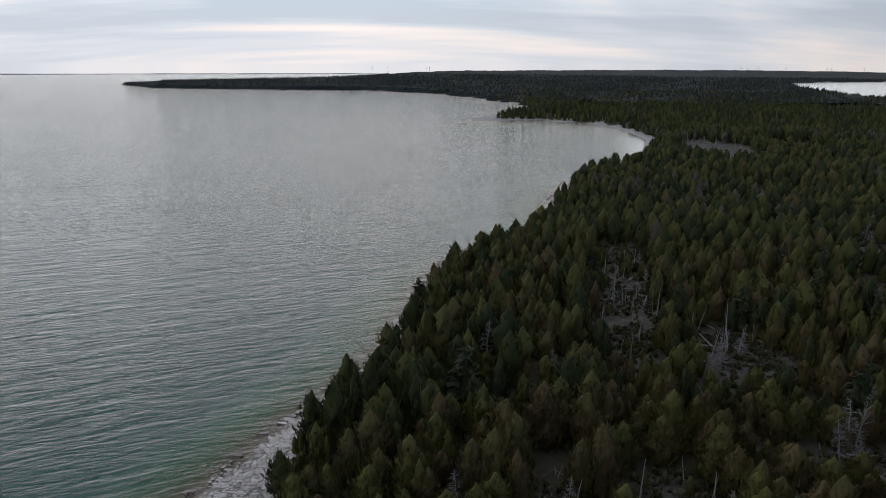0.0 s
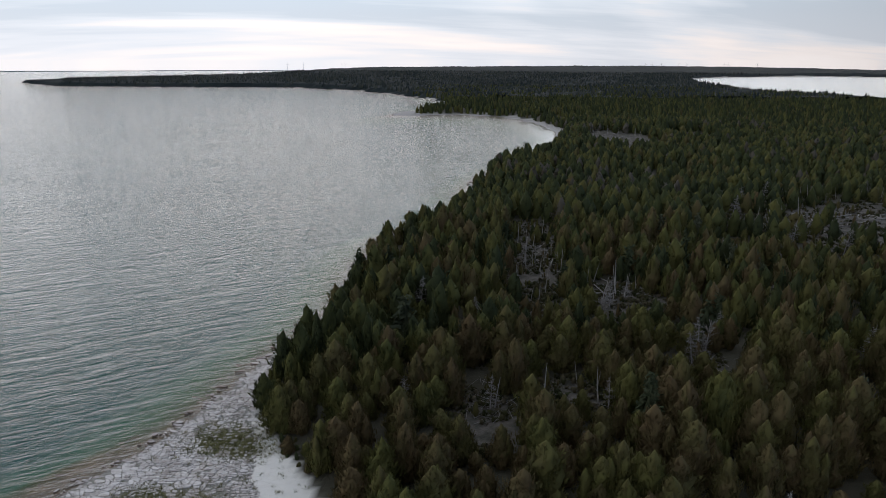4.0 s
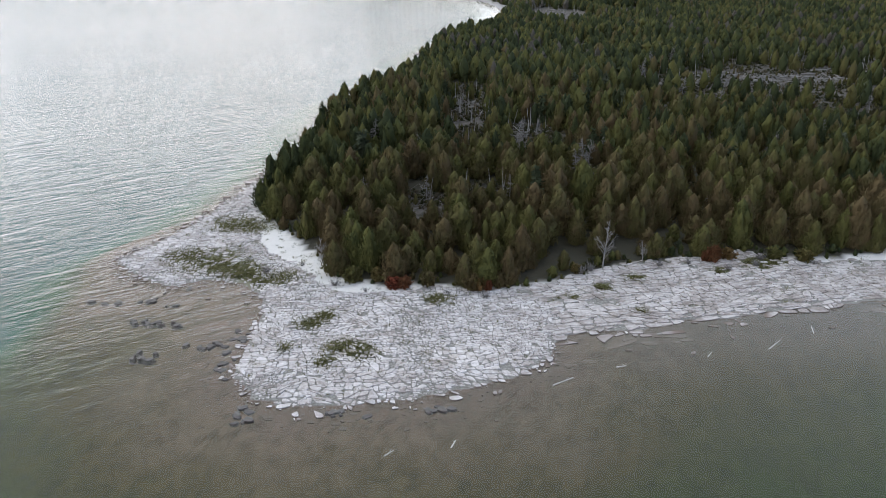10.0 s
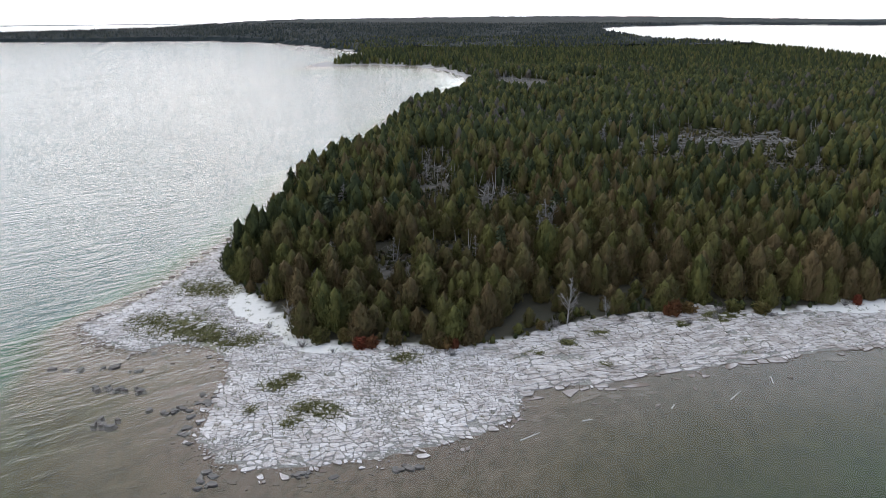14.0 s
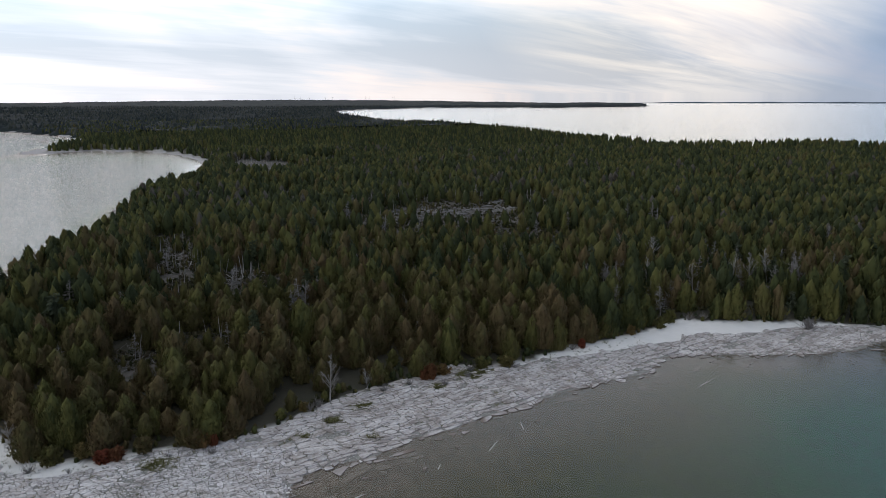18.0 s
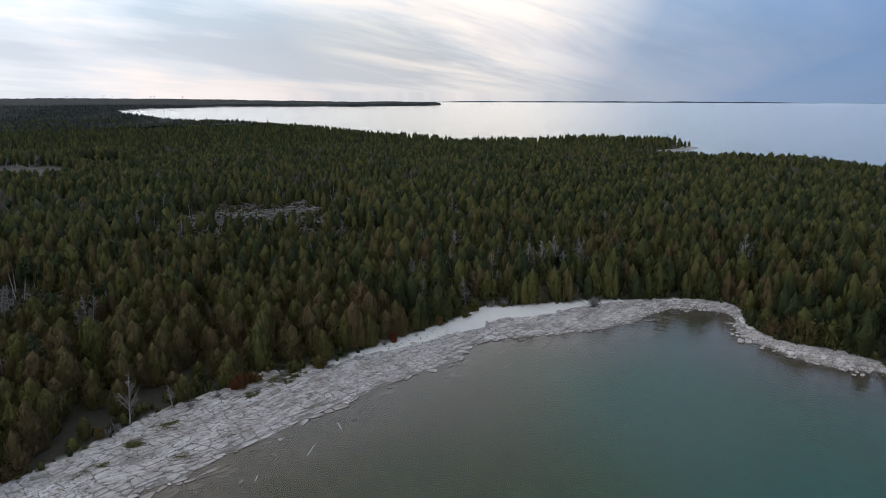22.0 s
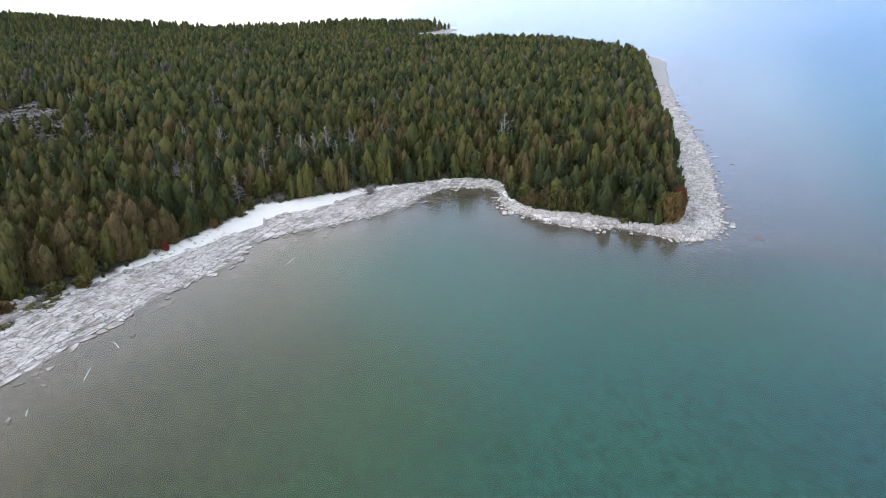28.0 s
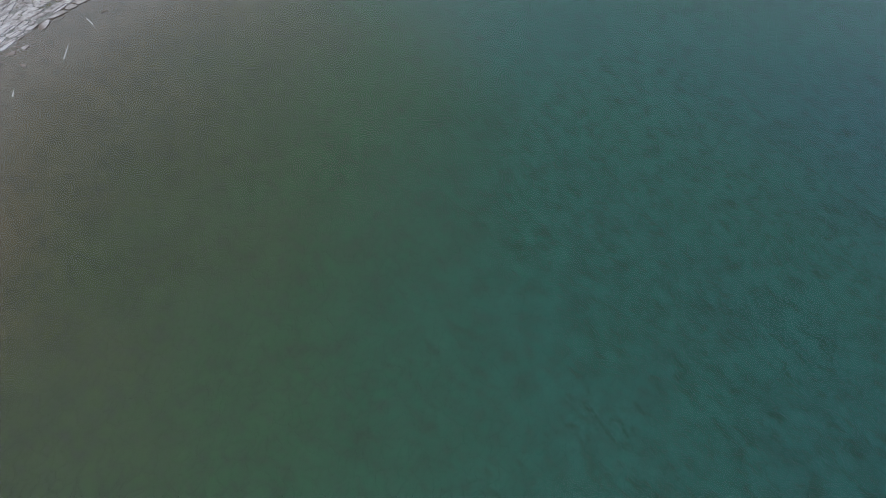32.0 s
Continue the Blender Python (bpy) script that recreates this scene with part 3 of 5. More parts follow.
def crown(rng, kind, sprays, segments, rings, size):
    """A crown 1 high and 1 wide at most: a lumpy heart and many leaf sprays round it, with an uneven outline."""
    def profile(h):
        if kind == "spruce":
            return (1 - h) ** 0.9 * (0.72 + 0.28 * np.cos(h * 46))
        return np.sqrt(np.clip(1 - (2 * h - 0.85) ** 2 / 1.4, 0.02, 1))
    a1, a2, a3 = rng.uniform(0, 6.28, 3)
    def lumps(th, h):
        return 1 + 0.18 * np.sin(2 * th + a1 + 5 * h) + 0.18 * np.sin(3 * th + a2 - 8 * h) + 0.17 * np.sin(5 * th + 13 * h + a3) + 0.08 * np.sin(9 * th - 21 * h + a1)
    lean = rng.normal(0, 0.05, 2)
    def place(h, th, r):
        rr = 0.5 * r * profile(h) * lumps(th, h)
        return np.stack([rr * np.cos(th) + lean[0] * h, rr * np.sin(th) + lean[1] * h, 0.04 + 0.96 * h], -1)
    hh = np.linspace(0, 0.86, rings)
    th = np.arange(segments) * 2 * np.pi / segments
    v = place(np.repeat(hh, segments), np.tile(th, rings) + np.repeat(np.arange(rings) * 0.4, segments), 0.5)
    v = np.concatenate([v, [[lean[0] * 0.93, lean[1] * 0.93, 0.93]]])
    k = np.arange(segments)
    f = []
    for r in range(rings - 1):
        p, q = r * segments + k, r * segments + (k + 1) % segments
        f += [np.stack([p, q, q + segments], 1), np.stack([p, q + segments, p + segments], 1)]
    top = (rings - 1) * segments
    f.append(np.stack([top + k, top + (k + 1) % segments, np.full(segments, len(v) - 1)], 1))
    pieces = [(v, np.concatenate(f), np.full(len(v), -0.06))]
    if sprays:
        each = 9 if sprays >= 60 else 3
        n = sprays // each
        h = 0.02 + 0.96 * (1 - rng.uniform(0.0, 1, n) ** 0.85)
        t = rng.uniform(0, 6.283, n)
        hub = np.repeat(place(h, t, rng.uniform(0.58, 0.98, n)), each, 0)
        h, t = np.repeat(h, each), np.repeat(t, each)
        m = n * each
        out = np.stack([np.cos(t), np.sin(t), 0 * t], 1)
        rise = rng.uniform(0.3, 1.4, m) if kind != "spruce" else rng.uniform(-0.5, 0.2, m)
        d = out * rng.uniform(0.2, 0.9, m)[:, None] + np.stack([0 * t, 0 * t, rise], 1) + rng.normal(0, 0.26, (m, 3))
        d /= np.linalg.norm(d, axis=1)[:, None]
        d[:, 2] *= 0.75
        side = np.cross(d, out + [0, 0, 0.25] + rng.normal(0, 0.34, (m, 3)))
        side /= np.linalg.norm(side, axis=1)[:, None] + 1e-6
        side[:, 2] *= 0.6
        s = size * rng.uniform(0.6, 1.3, m)[:, None] * (1.15 - 0.55 * h[:, None])
        w = s * rng.uniform(0.2, 0.38, m)[:, None]
        p = hub + d * s * 0.2 + rng.normal(0, 0.3, (m, 3)) * s
        flip = np.where(rng.uniform(0, 1, m) < 0.4, -1.0, 1.0)[:, None]
        blade = np.stack([p - d * flip * s * 0.5 + side * flip * w, p - d * flip * s * 0.5 - side * flip * w, p + d * flip * s * 0.75], 1)
        f2 = np.arange(m)[:, None] * 3 + [0, 1, 2]
        tone = np.repeat(rng.normal(0, 0.06, n), each) + rng.normal(0, 0.03, m)
        pieces.append((blade.reshape(-1, 3), f2, np.repeat(tone, 3)))
    return joined(pieces)


def cedar(rng, plumes, sprays, segments, rings, size, blunt=0.0):
    """A cedar crown 1 high and 1 wide: an upright pointed body swelling into many plumes, covered in small upright sprays."""
    a, b, belly = rng.uniform(1.25, 2.0) + blunt, rng.uniform(0.70, 0.92), rng.uniform(0.16, 0.30)
    lean = rng.normal(0, 0.04, 2)
    ph, pt = 0.03 + 0.9 * rng.uniform(0, 1, plumes) ** 1.15, rng.uniform(0, 6.283, plumes)
    pr, pk = rng.uniform(0.6, 1.2, plumes), rng.normal(0, 0.075, plumes)

    def profile(h):
        up = np.clip((h - belly) / (1 - belly), 0, 1)
        return np.where(h < belly, 0.72 + 0.28 * np.sin(h / belly * 1.57), (1 - up**a) ** b)

    def swell(h, t):
        """How far the nearest plume stands out here, and which one it is."""
        dt = (t[:, None] - pt + np.pi) % (2 * np.pi) - np.pi
        dh = h[:, None] - ph
        reach = np.where(dh > 0, 0.055, 0.15)
        near = pr * np.exp(-((dt * (0.2 + profile(h))[:, None] / 0.34) ** 2) - (dh / reach) ** 2)
        return near.max(1), near.argmax(1)

    def place(h, t, r):
        rr = 0.5 * r * np.maximum(profile(h), 0.015) * (0.52 + 0.58 * swell(h, t)[0])
        return np.stack([rr * np.cos(t) + lean[0] * h, rr * np.sin(t) + lean[1] * h, 0.05 + 0.95 * h], -1)
    hh = np.linspace(0, 1, rings) ** 0.9 * 0.97
    th = np.arange(segments) * 2 * np.pi / segments
    h0, t0 = np.repeat(hh, segments), np.tile(th, rings) + np.repeat(np.arange(rings) * np.pi / segments, segments)
    v = np.concatenate([place(h0, t0, 0.80), [[lean[0], lean[1], 1.0]]])
    k, f = np.arange(segments), []
    for r in range(rings - 1):
        p, q = r * segments + k, r * segments + (k + 1) % segments
        f += [np.stack([p, q, q + segments], 1), np.stack([p, q + segments, p + segments], 1)]
    top = (rings - 1) * segments
    f.append(np.stack([top + k, top + (k + 1) % segments, np.full(segments, len(v) - 1)], 1))
    pieces = [(v, np.concatenate(f), np.append(pk[swell(h0, t0)[1]], 0.0))]
    if sprays:
        h = 0.01 + 0.98 * (1 - np.sqrt(rng.uniform(0, 1, sprays)))
        t = rng.uniform(0, 6.283, sprays)
        hub = place(h, t, rng.uniform(0.78, 1.16, sprays))
        out = np.stack([np.cos(t), np.sin(t), 0 * t], 1)
        d = out * rng.uniform(0.1, 1.1, sprays)[:, None] + [0, 0, 1.0] + rng.normal(0, 0.30, (sprays, 3))
        d /= np.linalg.norm(d, axis=1)[:, None]
        side = np.stack([-np.sin(t), np.cos(t), 0 * t], 1) + rng.normal(0, 0.65, (sprays, 3))
        side /= np.linalg.norm(side, axis=1)[:, None]
        s = size * rng.uniform(0.6, 1.35, sprays)[:, None]
        w = s * rng.uniform(0.20, 0.36, sprays)[:, None]
        blade = np.stack([hub - d * s * 0.5 + side * w, hub - d * s * 0.5 - side * w, hub + d * s * 0.6], 1)
        tone = pk[swell(h, t)[1]] + rng.normal(0, 0.035, sprays)
        pieces.append((blade.reshape(-1, 3), np.arange(sprays)[:, None] * 3 + [0, 1, 2], np.repeat(tone, 3)))
    return joined(pieces)


def clustered(rng, lobes, plumes, sprays, segments, rings, size):
    """A cedar of one main spire, with lower spires grown into its sides."""
    pieces = []
    for n in range(lobes):
        part_of = 1.0 if n == 0 else 0.4
        v, f, t = cedar(rng, int(plumes * (0.5 + 0.5 * part_of)), int(sprays * part_of), segments, rings, size, 0.45)
        a, k = rng.uniform(0, 6.283), 1.0 if n == 0 else rng.uniform(0.55, 0.88)
        w = (1.0 if lobes == 1 else 0.9) if n == 0 else rng.uniform(0.45, 0.65)
        o = 0.0 if n == 0 else rng.uniform(0.18, 0.32)
        pieces.append((v * [w, w, k] + [o * math.cos(a), o * math.sin(a), 0], f, t + (0 if n == 0 else rng.normal(0, 0.04))))
    return joined(pieces)


def planted(models, xs, ys, zs, tall, wide, tint, rng):
    """Many trees as one set of arrays, each a turned and stretched copy of one of the models."""
    which, turn = rng.integers(0, len(models), len(xs)), rng.uniform(0, 6.283, len(xs))
    pieces = []
    for n, (v, f, t) in enumerate(models):
        i = np.where(which == n)[0]
        if not len(i):
            continue
        c, s = np.cos(turn[i])[:, None], np.sin(turn[i])[:, None]
        p = np.stack([(v[:, 0] * c - v[:, 1] * s) * wide[i][:, None] + xs[i][:, None], (v[:, 0] * s + v[:, 1] * c) * wide[i][:, None] + ys[i][:, None], v[:, 2] * tall[i][:, None] + zs[i][:, None]], -1)
        ff = f[None] + (np.arange(len(i)) * len(v))[:, None, None]
        pieces.append((p.reshape(-1, 3), ff.reshape(-1, 3), (t[None] + tint[i][:, None]).ravel()))
    return joined(pieces)


# ---------------------------------------------------------------- ground and water
def spread(lo, hi, step, end_lo, end_hi, grow):
    mid = list(np.arange(lo, hi + 0.01, step))
    for end, sign in ((end_hi, 1), (end_lo, -1)):
        s, v = step, mid[-1] if sign > 0 else mid[0]
        while (end - v) * sign > 0:
            s *= grow
            v += sign * s
            mid = mid + [v] if sign > 0 else [v] + mid
    return np.array(mid)


gx, gy = spread(-90, 215, 1.3, -5200, 5200, 1.055), spread(22, 205, 1.3, -5200, 5200, 1.055)
X, Y = (g.ravel() for g in np.meshgrid(gx, gy))
land, wood = inside_by(LAND, X, Y), inside_by(WOOD, X, Y)
Z = height(X, Y, land, wood)
nx, ny = len(gx), len(gy)
k = (np.arange(ny - 1)[:, None] * nx + np.arange(nx - 1)[None]).ravel()
quads = np.stack([k, k + 1, k + nx + 1, k + nx], 1)
in_wood = ease(-0.5, 1.0, wood + 1.2 * waves(X, Y, 1.6, 3))
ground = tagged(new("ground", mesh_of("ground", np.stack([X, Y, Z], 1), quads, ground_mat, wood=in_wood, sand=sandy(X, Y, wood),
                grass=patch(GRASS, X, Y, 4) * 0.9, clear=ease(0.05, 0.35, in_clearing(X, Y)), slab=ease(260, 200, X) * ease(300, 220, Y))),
                "low wooded shore sloping into a shallow rocky lake bed", "ground", kind="structure")
ground.data.polygons.foreach_set("use_smooth", np.ones(len(quads), bool))

ang = np.arange(96) * 2 * np.pi / 96
wv = np.concatenate([[[0, 0, 0]], np.stack([4950 * np.cos(ang), 4950 * np.sin(ang), 0 * ang], 1)])
wf = np.stack([np.zeros(96, int), 1 + np.arange(96), 1 + (np.arange(96) + 1) % 96], 1)
water = tagged(new("water", mesh_of("water", wv, wf, water_mat)), "clear green lake water ruffled by light wind", "lake water", kind="structure")
water.visible_shadow = False


ZG = Z.reshape(ny, nx)


def ground_z(x, y):
    """The height of the ground sheet at places on it."""
    x, y = np.atleast_1d(np.asarray(x, float)), np.atleast_1d(np.asarray(y, float))
    i, j = np.clip(np.searchsorted(gx, x) - 1, 0, len(gx) - 2), np.clip(np.searchsorted(gy, y) - 1, 0, len(gy) - 2)
    u, v = (x - gx[i]) / (gx[i + 1] - gx[i]), (y - gy[j]) / (gy[j + 1] - gy[j])
    return (ZG[j, i] * (1 - u) + ZG[j, i + 1] * u) * (1 - v) + (ZG[j + 1, i] * (1 - u) + ZG[j + 1, i + 1] * u) * v


# ---------------------------------------------------------------- far land
cx, cy = np.arange(-1450, 2420, 17.0), np.concatenate([np.arange(1150, 2200, 12.0), np.arange(2200, 4960, 30.0)])
X, Y = (g.ravel() for g in np.meshgrid(cx, cy))
rng = np.random.default_rng(5)
X, Y = X + rng.uniform(-5, 5, X.shape), Y + rng.uniform(-4, 4, Y.shape)
wd = inside_by(WOOD, X, Y)
Z = height(X, Y, wd + 8, wd)
Z = np.where(wd > 0, Z + 6.0 + 2.2 * waves(X, Y, 60, 7) + rng.uniform(-1.8, 1.8, X.shape), -4.0)
nx, ny = len(cx), len(cy)
k = (np.arange(ny - 1)[:, None] * nx + np.arange(nx - 1)[None]).ravel()
quads = np.stack([k, k + 1, k + nx + 1, k + nx], 1)
quads = quads[(wd[quads] > -40).any(1)]
tagged(new("distant_forest", mesh_of("distant_forest", np.stack([X, Y, Z], 1), quads, canopy_mat, tint=rng.uniform(0, 1, X.shape))),
       "dark green forest covering the far land", "forest", kind="stuff")


fx, fy = (g.ravel() for g in np.meshgrid(np.arange(-1450, 1400, 11.0), np.arange(1150, 3100, 15.0)))
fx, fy = fx + rng.uniform(-5, 5, fx.shape), fy + rng.uniform(-7, 7, fy.shape)
wd = inside_by(WOOD, fx, fy)
far_ok = (wd > 2) & (np.abs(fx) < 0.55 * fy + 100) & (rng.uniform(0, 1, fx.shape) < 0.45 + 0.5 * ease(-0.5, 0.4, waves(fx, fy, 90, 4)))
fx, fy, wd = fx[far_ok], fy[far_ok], wd[far_ok]
tip_of = np.array([[0.5, 0, 0], [-0.25, 0.43, 0], [-0.25, -0.43, 0], [0.06, 0.04, 1.0]])
far_cone = (tip_of, np.array([[0, 1, 3], [1, 2, 3], [2, 0, 3]]), np.zeros(4))
tall = rng.uniform(4, 11, fx.shape)
v, f, t = planted([far_cone], fx, fy, height(fx, fy, wd + 8, wd) + 3.5, tall, tall * rng.uniform(0.7, 1.2, fx.shape), rng.uniform(0, 1, fx.shape), rng)
tagged(new("distant_trees", mesh_of("distant_trees", v, f, canopy_mat, tint=t)), "dark pointed treetops of the far forest", "trees", kind="stuff")


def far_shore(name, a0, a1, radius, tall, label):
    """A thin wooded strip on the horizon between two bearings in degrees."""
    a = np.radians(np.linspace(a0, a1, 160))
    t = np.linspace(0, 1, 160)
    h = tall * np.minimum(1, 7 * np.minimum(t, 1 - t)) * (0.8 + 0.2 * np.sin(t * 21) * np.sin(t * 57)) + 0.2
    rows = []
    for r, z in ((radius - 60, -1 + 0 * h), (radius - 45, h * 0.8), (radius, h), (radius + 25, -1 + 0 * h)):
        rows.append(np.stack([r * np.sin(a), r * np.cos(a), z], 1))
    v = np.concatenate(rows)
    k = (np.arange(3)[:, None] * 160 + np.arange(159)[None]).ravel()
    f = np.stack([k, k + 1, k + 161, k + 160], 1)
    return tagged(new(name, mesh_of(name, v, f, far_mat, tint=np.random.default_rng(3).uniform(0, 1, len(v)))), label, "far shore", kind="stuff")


far_shore("far_shore", -52, -12, 4890, 3, "thin dark wooded shore along the horizon, tinted with blue haze")
far_shore("far_shore", 36, 66, 4890, 8, "thin dark wooded shore along the horizon, tinted with blue haze")

# ---------------------------------------------------------------- the wood
rng = np.random.default_rng(11)
cedar_near = [clustered(rng, 1 + k % 3, 46, 1700, 14, 10, 0.085) for k in range(12)]
cedar_mid = [clustered(rng, 1 + k % 3, 34, 620, 10, 7, 0.115) for k in range(12)]
cedar_back = [clustered(rng, 1 + k % 2, 20, 230, 8, 6, 0.15) for k in range(10)]
cedar_far = [cedar(rng, 12, 34, 7, 5, 0.2, 1.3) for k in range(10)]
spruce_near = [crown(rng, "spruce", 800, 7, 7, 0.15) for _ in range(3)]
spruce_mid = [crown(rng, "spruce", 260, 6, 6, 0.2) for _ in range(3)]


# standing dead trees: x, y, size
BARE_AT = [(37.5, 190, 0.8), (29.5, 128.8, 1.0), (-25, 128, 0.75), (38, 131.2, 0.5), (155, 188, 1.2), (120, 166, 1.0), (123, 163, 0.9), (127, 160, 0.8),
           (137, 168, 1.0), (146, 158, 1.0), (160, 157, 1.15), (165, 155, 1.1), (172, 155, 1.2), (178, 150, 1.0), (168, 149, 0.9), (224, 118, 1.25), (217, 116, 1.0), (150, 200, 1.1), (133, 152, 0.8)]
GREY_AT = [(35.5, 188, 1.05), (33.6, 185, 0.8), (36.6, 184.6, 0.7), (-23, 214, 1.1), (-6, 163, 0.8), (14, 163, 0.8), (30, 176, 0.6), (70, 190, 0.9), (-2, 230, 1.0), (20, 212, 1.0), (60, 215, 1.0), (92, 200, 0.9), (110, 210, 1.0), (150, 215, 0.9), (135, 178, 0.9),
           (180, 190, 1.0), (200, 175, 1.0), (190, 162, 0.9), (215, 262, 1.1), (205, 268, 1.0), (212, 255, 0.9), (44, 250, 1.0), (185, 225, 1.0), (240, 190, 1.0), (100, 165, 0.8), (141, 150, 0.9), (158, 142, 0.8), (128, 155, 1.0)]
extra = np.random.default_rng(14)
GREY_AT += [(float(extra.uniform(112, 205)), float(extra.uniform(146, 182)), float(extra.uniform(0.7, 1.1))) for _ in range(26)]
GREY_AT += [(146 + 62 * math.cos(a), 312 + 58 * math.sin(a), float(extra.uniform(0.8, 1.2))) for a in np.arange(0, 6.2, 0.28)]
GREY_AT += [(float(extra.uniform(-30, 110)), float(extra.uniform(150, 280)), float(extra.uniform(0.6, 1.0))) for _ in range(16)]
DEAD_AT = np.array(BARE_AT + GREY_AT)
# room on the lake side of each dead tree
OPEN_AT = DEAD_AT[:, :2] * (1 - 3.4 / np.hypot(DEAD_AT[:, 0], DEAD_AT[:, 1]))[:, None]


def sites(x0, x1, y0, y1, step, seed, edge):
    """Uneven places for trees inside the wood."""
    r = np.random.default_rng(seed)
    x, y = (g.ravel() for g in np.meshgrid(np.arange(x0, x1, step), np.arange(y0, y1, step)))
    x, y = x + r.uniform(-0.46, 0.46, x.shape) * step, y + r.uniform(-0.46, 0.46, x.shape) * step
    w = inside_by(WOOD, x, y)
    ok = (w > edge) & (in_clearing(x, y) < r.uniform(0.0, 0.28, x.shape) * (1 + 1.1 * ease(220, 270, y) * ease(480, 420, y)))
    x, y, w = x[ok], y[ok], w[ok]
    ok = np.array([((OPEN_AT[:, 0] - a) ** 2 + (OPEN_AT[:, 1] - b2) ** 2).min() > 6 for a, b2 in zip(x, y)])
    return x[ok], y[ok], w[ok], r


def from_eye(x, y):
    return np.hypot(x, y)


x, y, w, r = sites(-60, 330, 30, 330, 4.5, 21, 0.5)
d = from_eye(x, y)
ok = (d < 300) & (r.uniform(0, 1, x.shape) < 0.9)
x, y, w, d = x[ok], y[ok], w[ok], d[ok]
z = ground_z(x, y) - 0.15
tall = (7.9 + 1.4 * waves(x, y, 15, 9) + r.normal(0, 1.9, x.shape) + 0.8 * ease(0, 20, w)).clip(3.0, 13)
# smaller trees round the lower sides of the clearings
tall *= 1 - (0.30 + 0.18 * ease(220, 250, y)) * ease(0.0, 0.3, np.max([in_clearing(x * (1 + k / d), y * (1 + k / d)) for k in (10, 22, 36)], 0))
tall *= 1 - 0.18 * ease(4, 0, w)
wide = tall ** 0.8 * r.uniform(0.85, 1.25, x.shape)
tint = r.uniform(0, 1, x.shape)
is_spruce = r.uniform(0, 1, x.shape) < 0.035
order = np.argsort(np.hypot(x - 25, y - 112) + 1e4 * is_spruce)
near = np.zeros(x.shape, bool)
near[order[:300]] = True

trunk_model = mesh_of("trunk", *stick((0, 0, -0.05), (0, 0, 0.5), 0.018, 0.008, 6)[:2], bark)
near_meshes = [mesh_of("crown", v, f, cedar_green, tint=t) for v, f, t in cedar_near]
for i in np.where(near)[0]:
    tree = tagged(new("cedar_tree"), "dense cone-shaped cedar with dull green and brownish foliage", "tree", "cedars along the shore")
    tree.matrix_world = pose(x[i], y[i], z[i], 0, 0, math.degrees(r.uniform(0, 6.28))) @ Matrix.Diagonal((wide[i], wide[i], tall[i], 1))
    part("trunk", trunk_model, tree)
    part("crown", near_meshes[int(r.integers(0, len(near_meshes)))], tree)


def wood_stuff(name, models, at, mat, label):
    v, f, t = planted(models, x[at], y[at], z[at], tall[at], wide[at], tint[at], r)
    return tagged(new(name, mesh_of(name, v, f, mat, tint=t)), label, "trees", kind="stuff")


close = ~near & ~is_spruce & (d < 200)
wood_stuff("cedar_wood", cedar_back, ~near & ~is_spruce & ~close, cedar_green, "crowded cedars of mixed green and rusty brown")
wood_stuff("cedar_wood", cedar_mid, close, cedar_green, "crowded cedars of mixed green and rusty brown")
wood_stuff("spruce_group", spruce_near, is_spruce & (d < 190), spruce_green, "scattered blue-green spruces among cedars")
wood_stuff("spruce_group", spruce_mid, is_spruce & (d >= 190), spruce_green, "scattered blue-green spruces among cedars")

x, y, w, r = sites(-60, 800, 30, 760, 5.6, 22, 0.8)
d = from_eye(x, y)
ok = (d >= 300) & (d < 760)
x, y, w, d = x[ok], y[ok], w[ok], d[ok]
z = ground_z(x, y) - 0.2
tall = (8.3 + 2.0 * waves(x, y, 30, 9) + r.normal(0, 1.0, x.shape)).clip(4, 13)
wide = tall * r.uniform(0.75, 1.05, x.shape)
tint = r.uniform(0, 1, x.shape)
leafless = r.uniform(0, 1, x.shape) < 0.03 + 0.09 * ease(0.2, 0.8, waves(x, y, 45, 17))
wood_stuff("grey_grove", cedar_far, leafless, grey_brush, "leafless grey trees scattered through the wood")
wood_stuff("middle_wood", cedar_far, ~leafless, cedar_green, "unbroken cedar and spruce wood of mixed dull greens")

bumps = [cedar(rng, 5, 5, 5, 3, 0.3) for _ in range(6)]
x, y, w, r = sites(-150, 800, 400, 1650, 8.0, 23, 1.0)
d = from_eye(x, y)
ok = (d >= 740)
x, y, w, d = x[ok], y[ok], w[ok], d[ok]
z = ground_z(x, y) - 0.2
tall = (8.6 + 1.4 * waves(x, y, 40, 9) + r.normal(0, 1.3, x.shape)).clip(4, 13)
wide = tall * r.uniform(0.8, 1.1, x.shape)
tint = r.uniform(0, 1, x.shape)
wood_stuff("outer_wood", bumps, np.ones(x.shape, bool), cedar_green, "far unbroken dark wood")

# low growth at the foot of the wood's edge
x, y, w, r = sites(-60, 240, 30, 215, 2.0, 26, -0.4)
ok = (w < 3.0) & (r.uniform(0, 1, x.shape) < 0.75)
x, y, w = x[ok], y[ok], w[ok]
z = ground_z(x, y) - 0.1
tall = r.uniform(0.9, 2.4, x.shape) * (0.6 + 0.4 * ease(-0.5, 1.5, w))
wide = tall * r.uniform(0.8, 1.3, x.shape)
tint = r.uniform(0, 1, x.shape)
wood_stuff("undergrowth", cedar_back, np.ones(x.shape, bool), cedar_green, "low cedar growth along the foot of the wood")

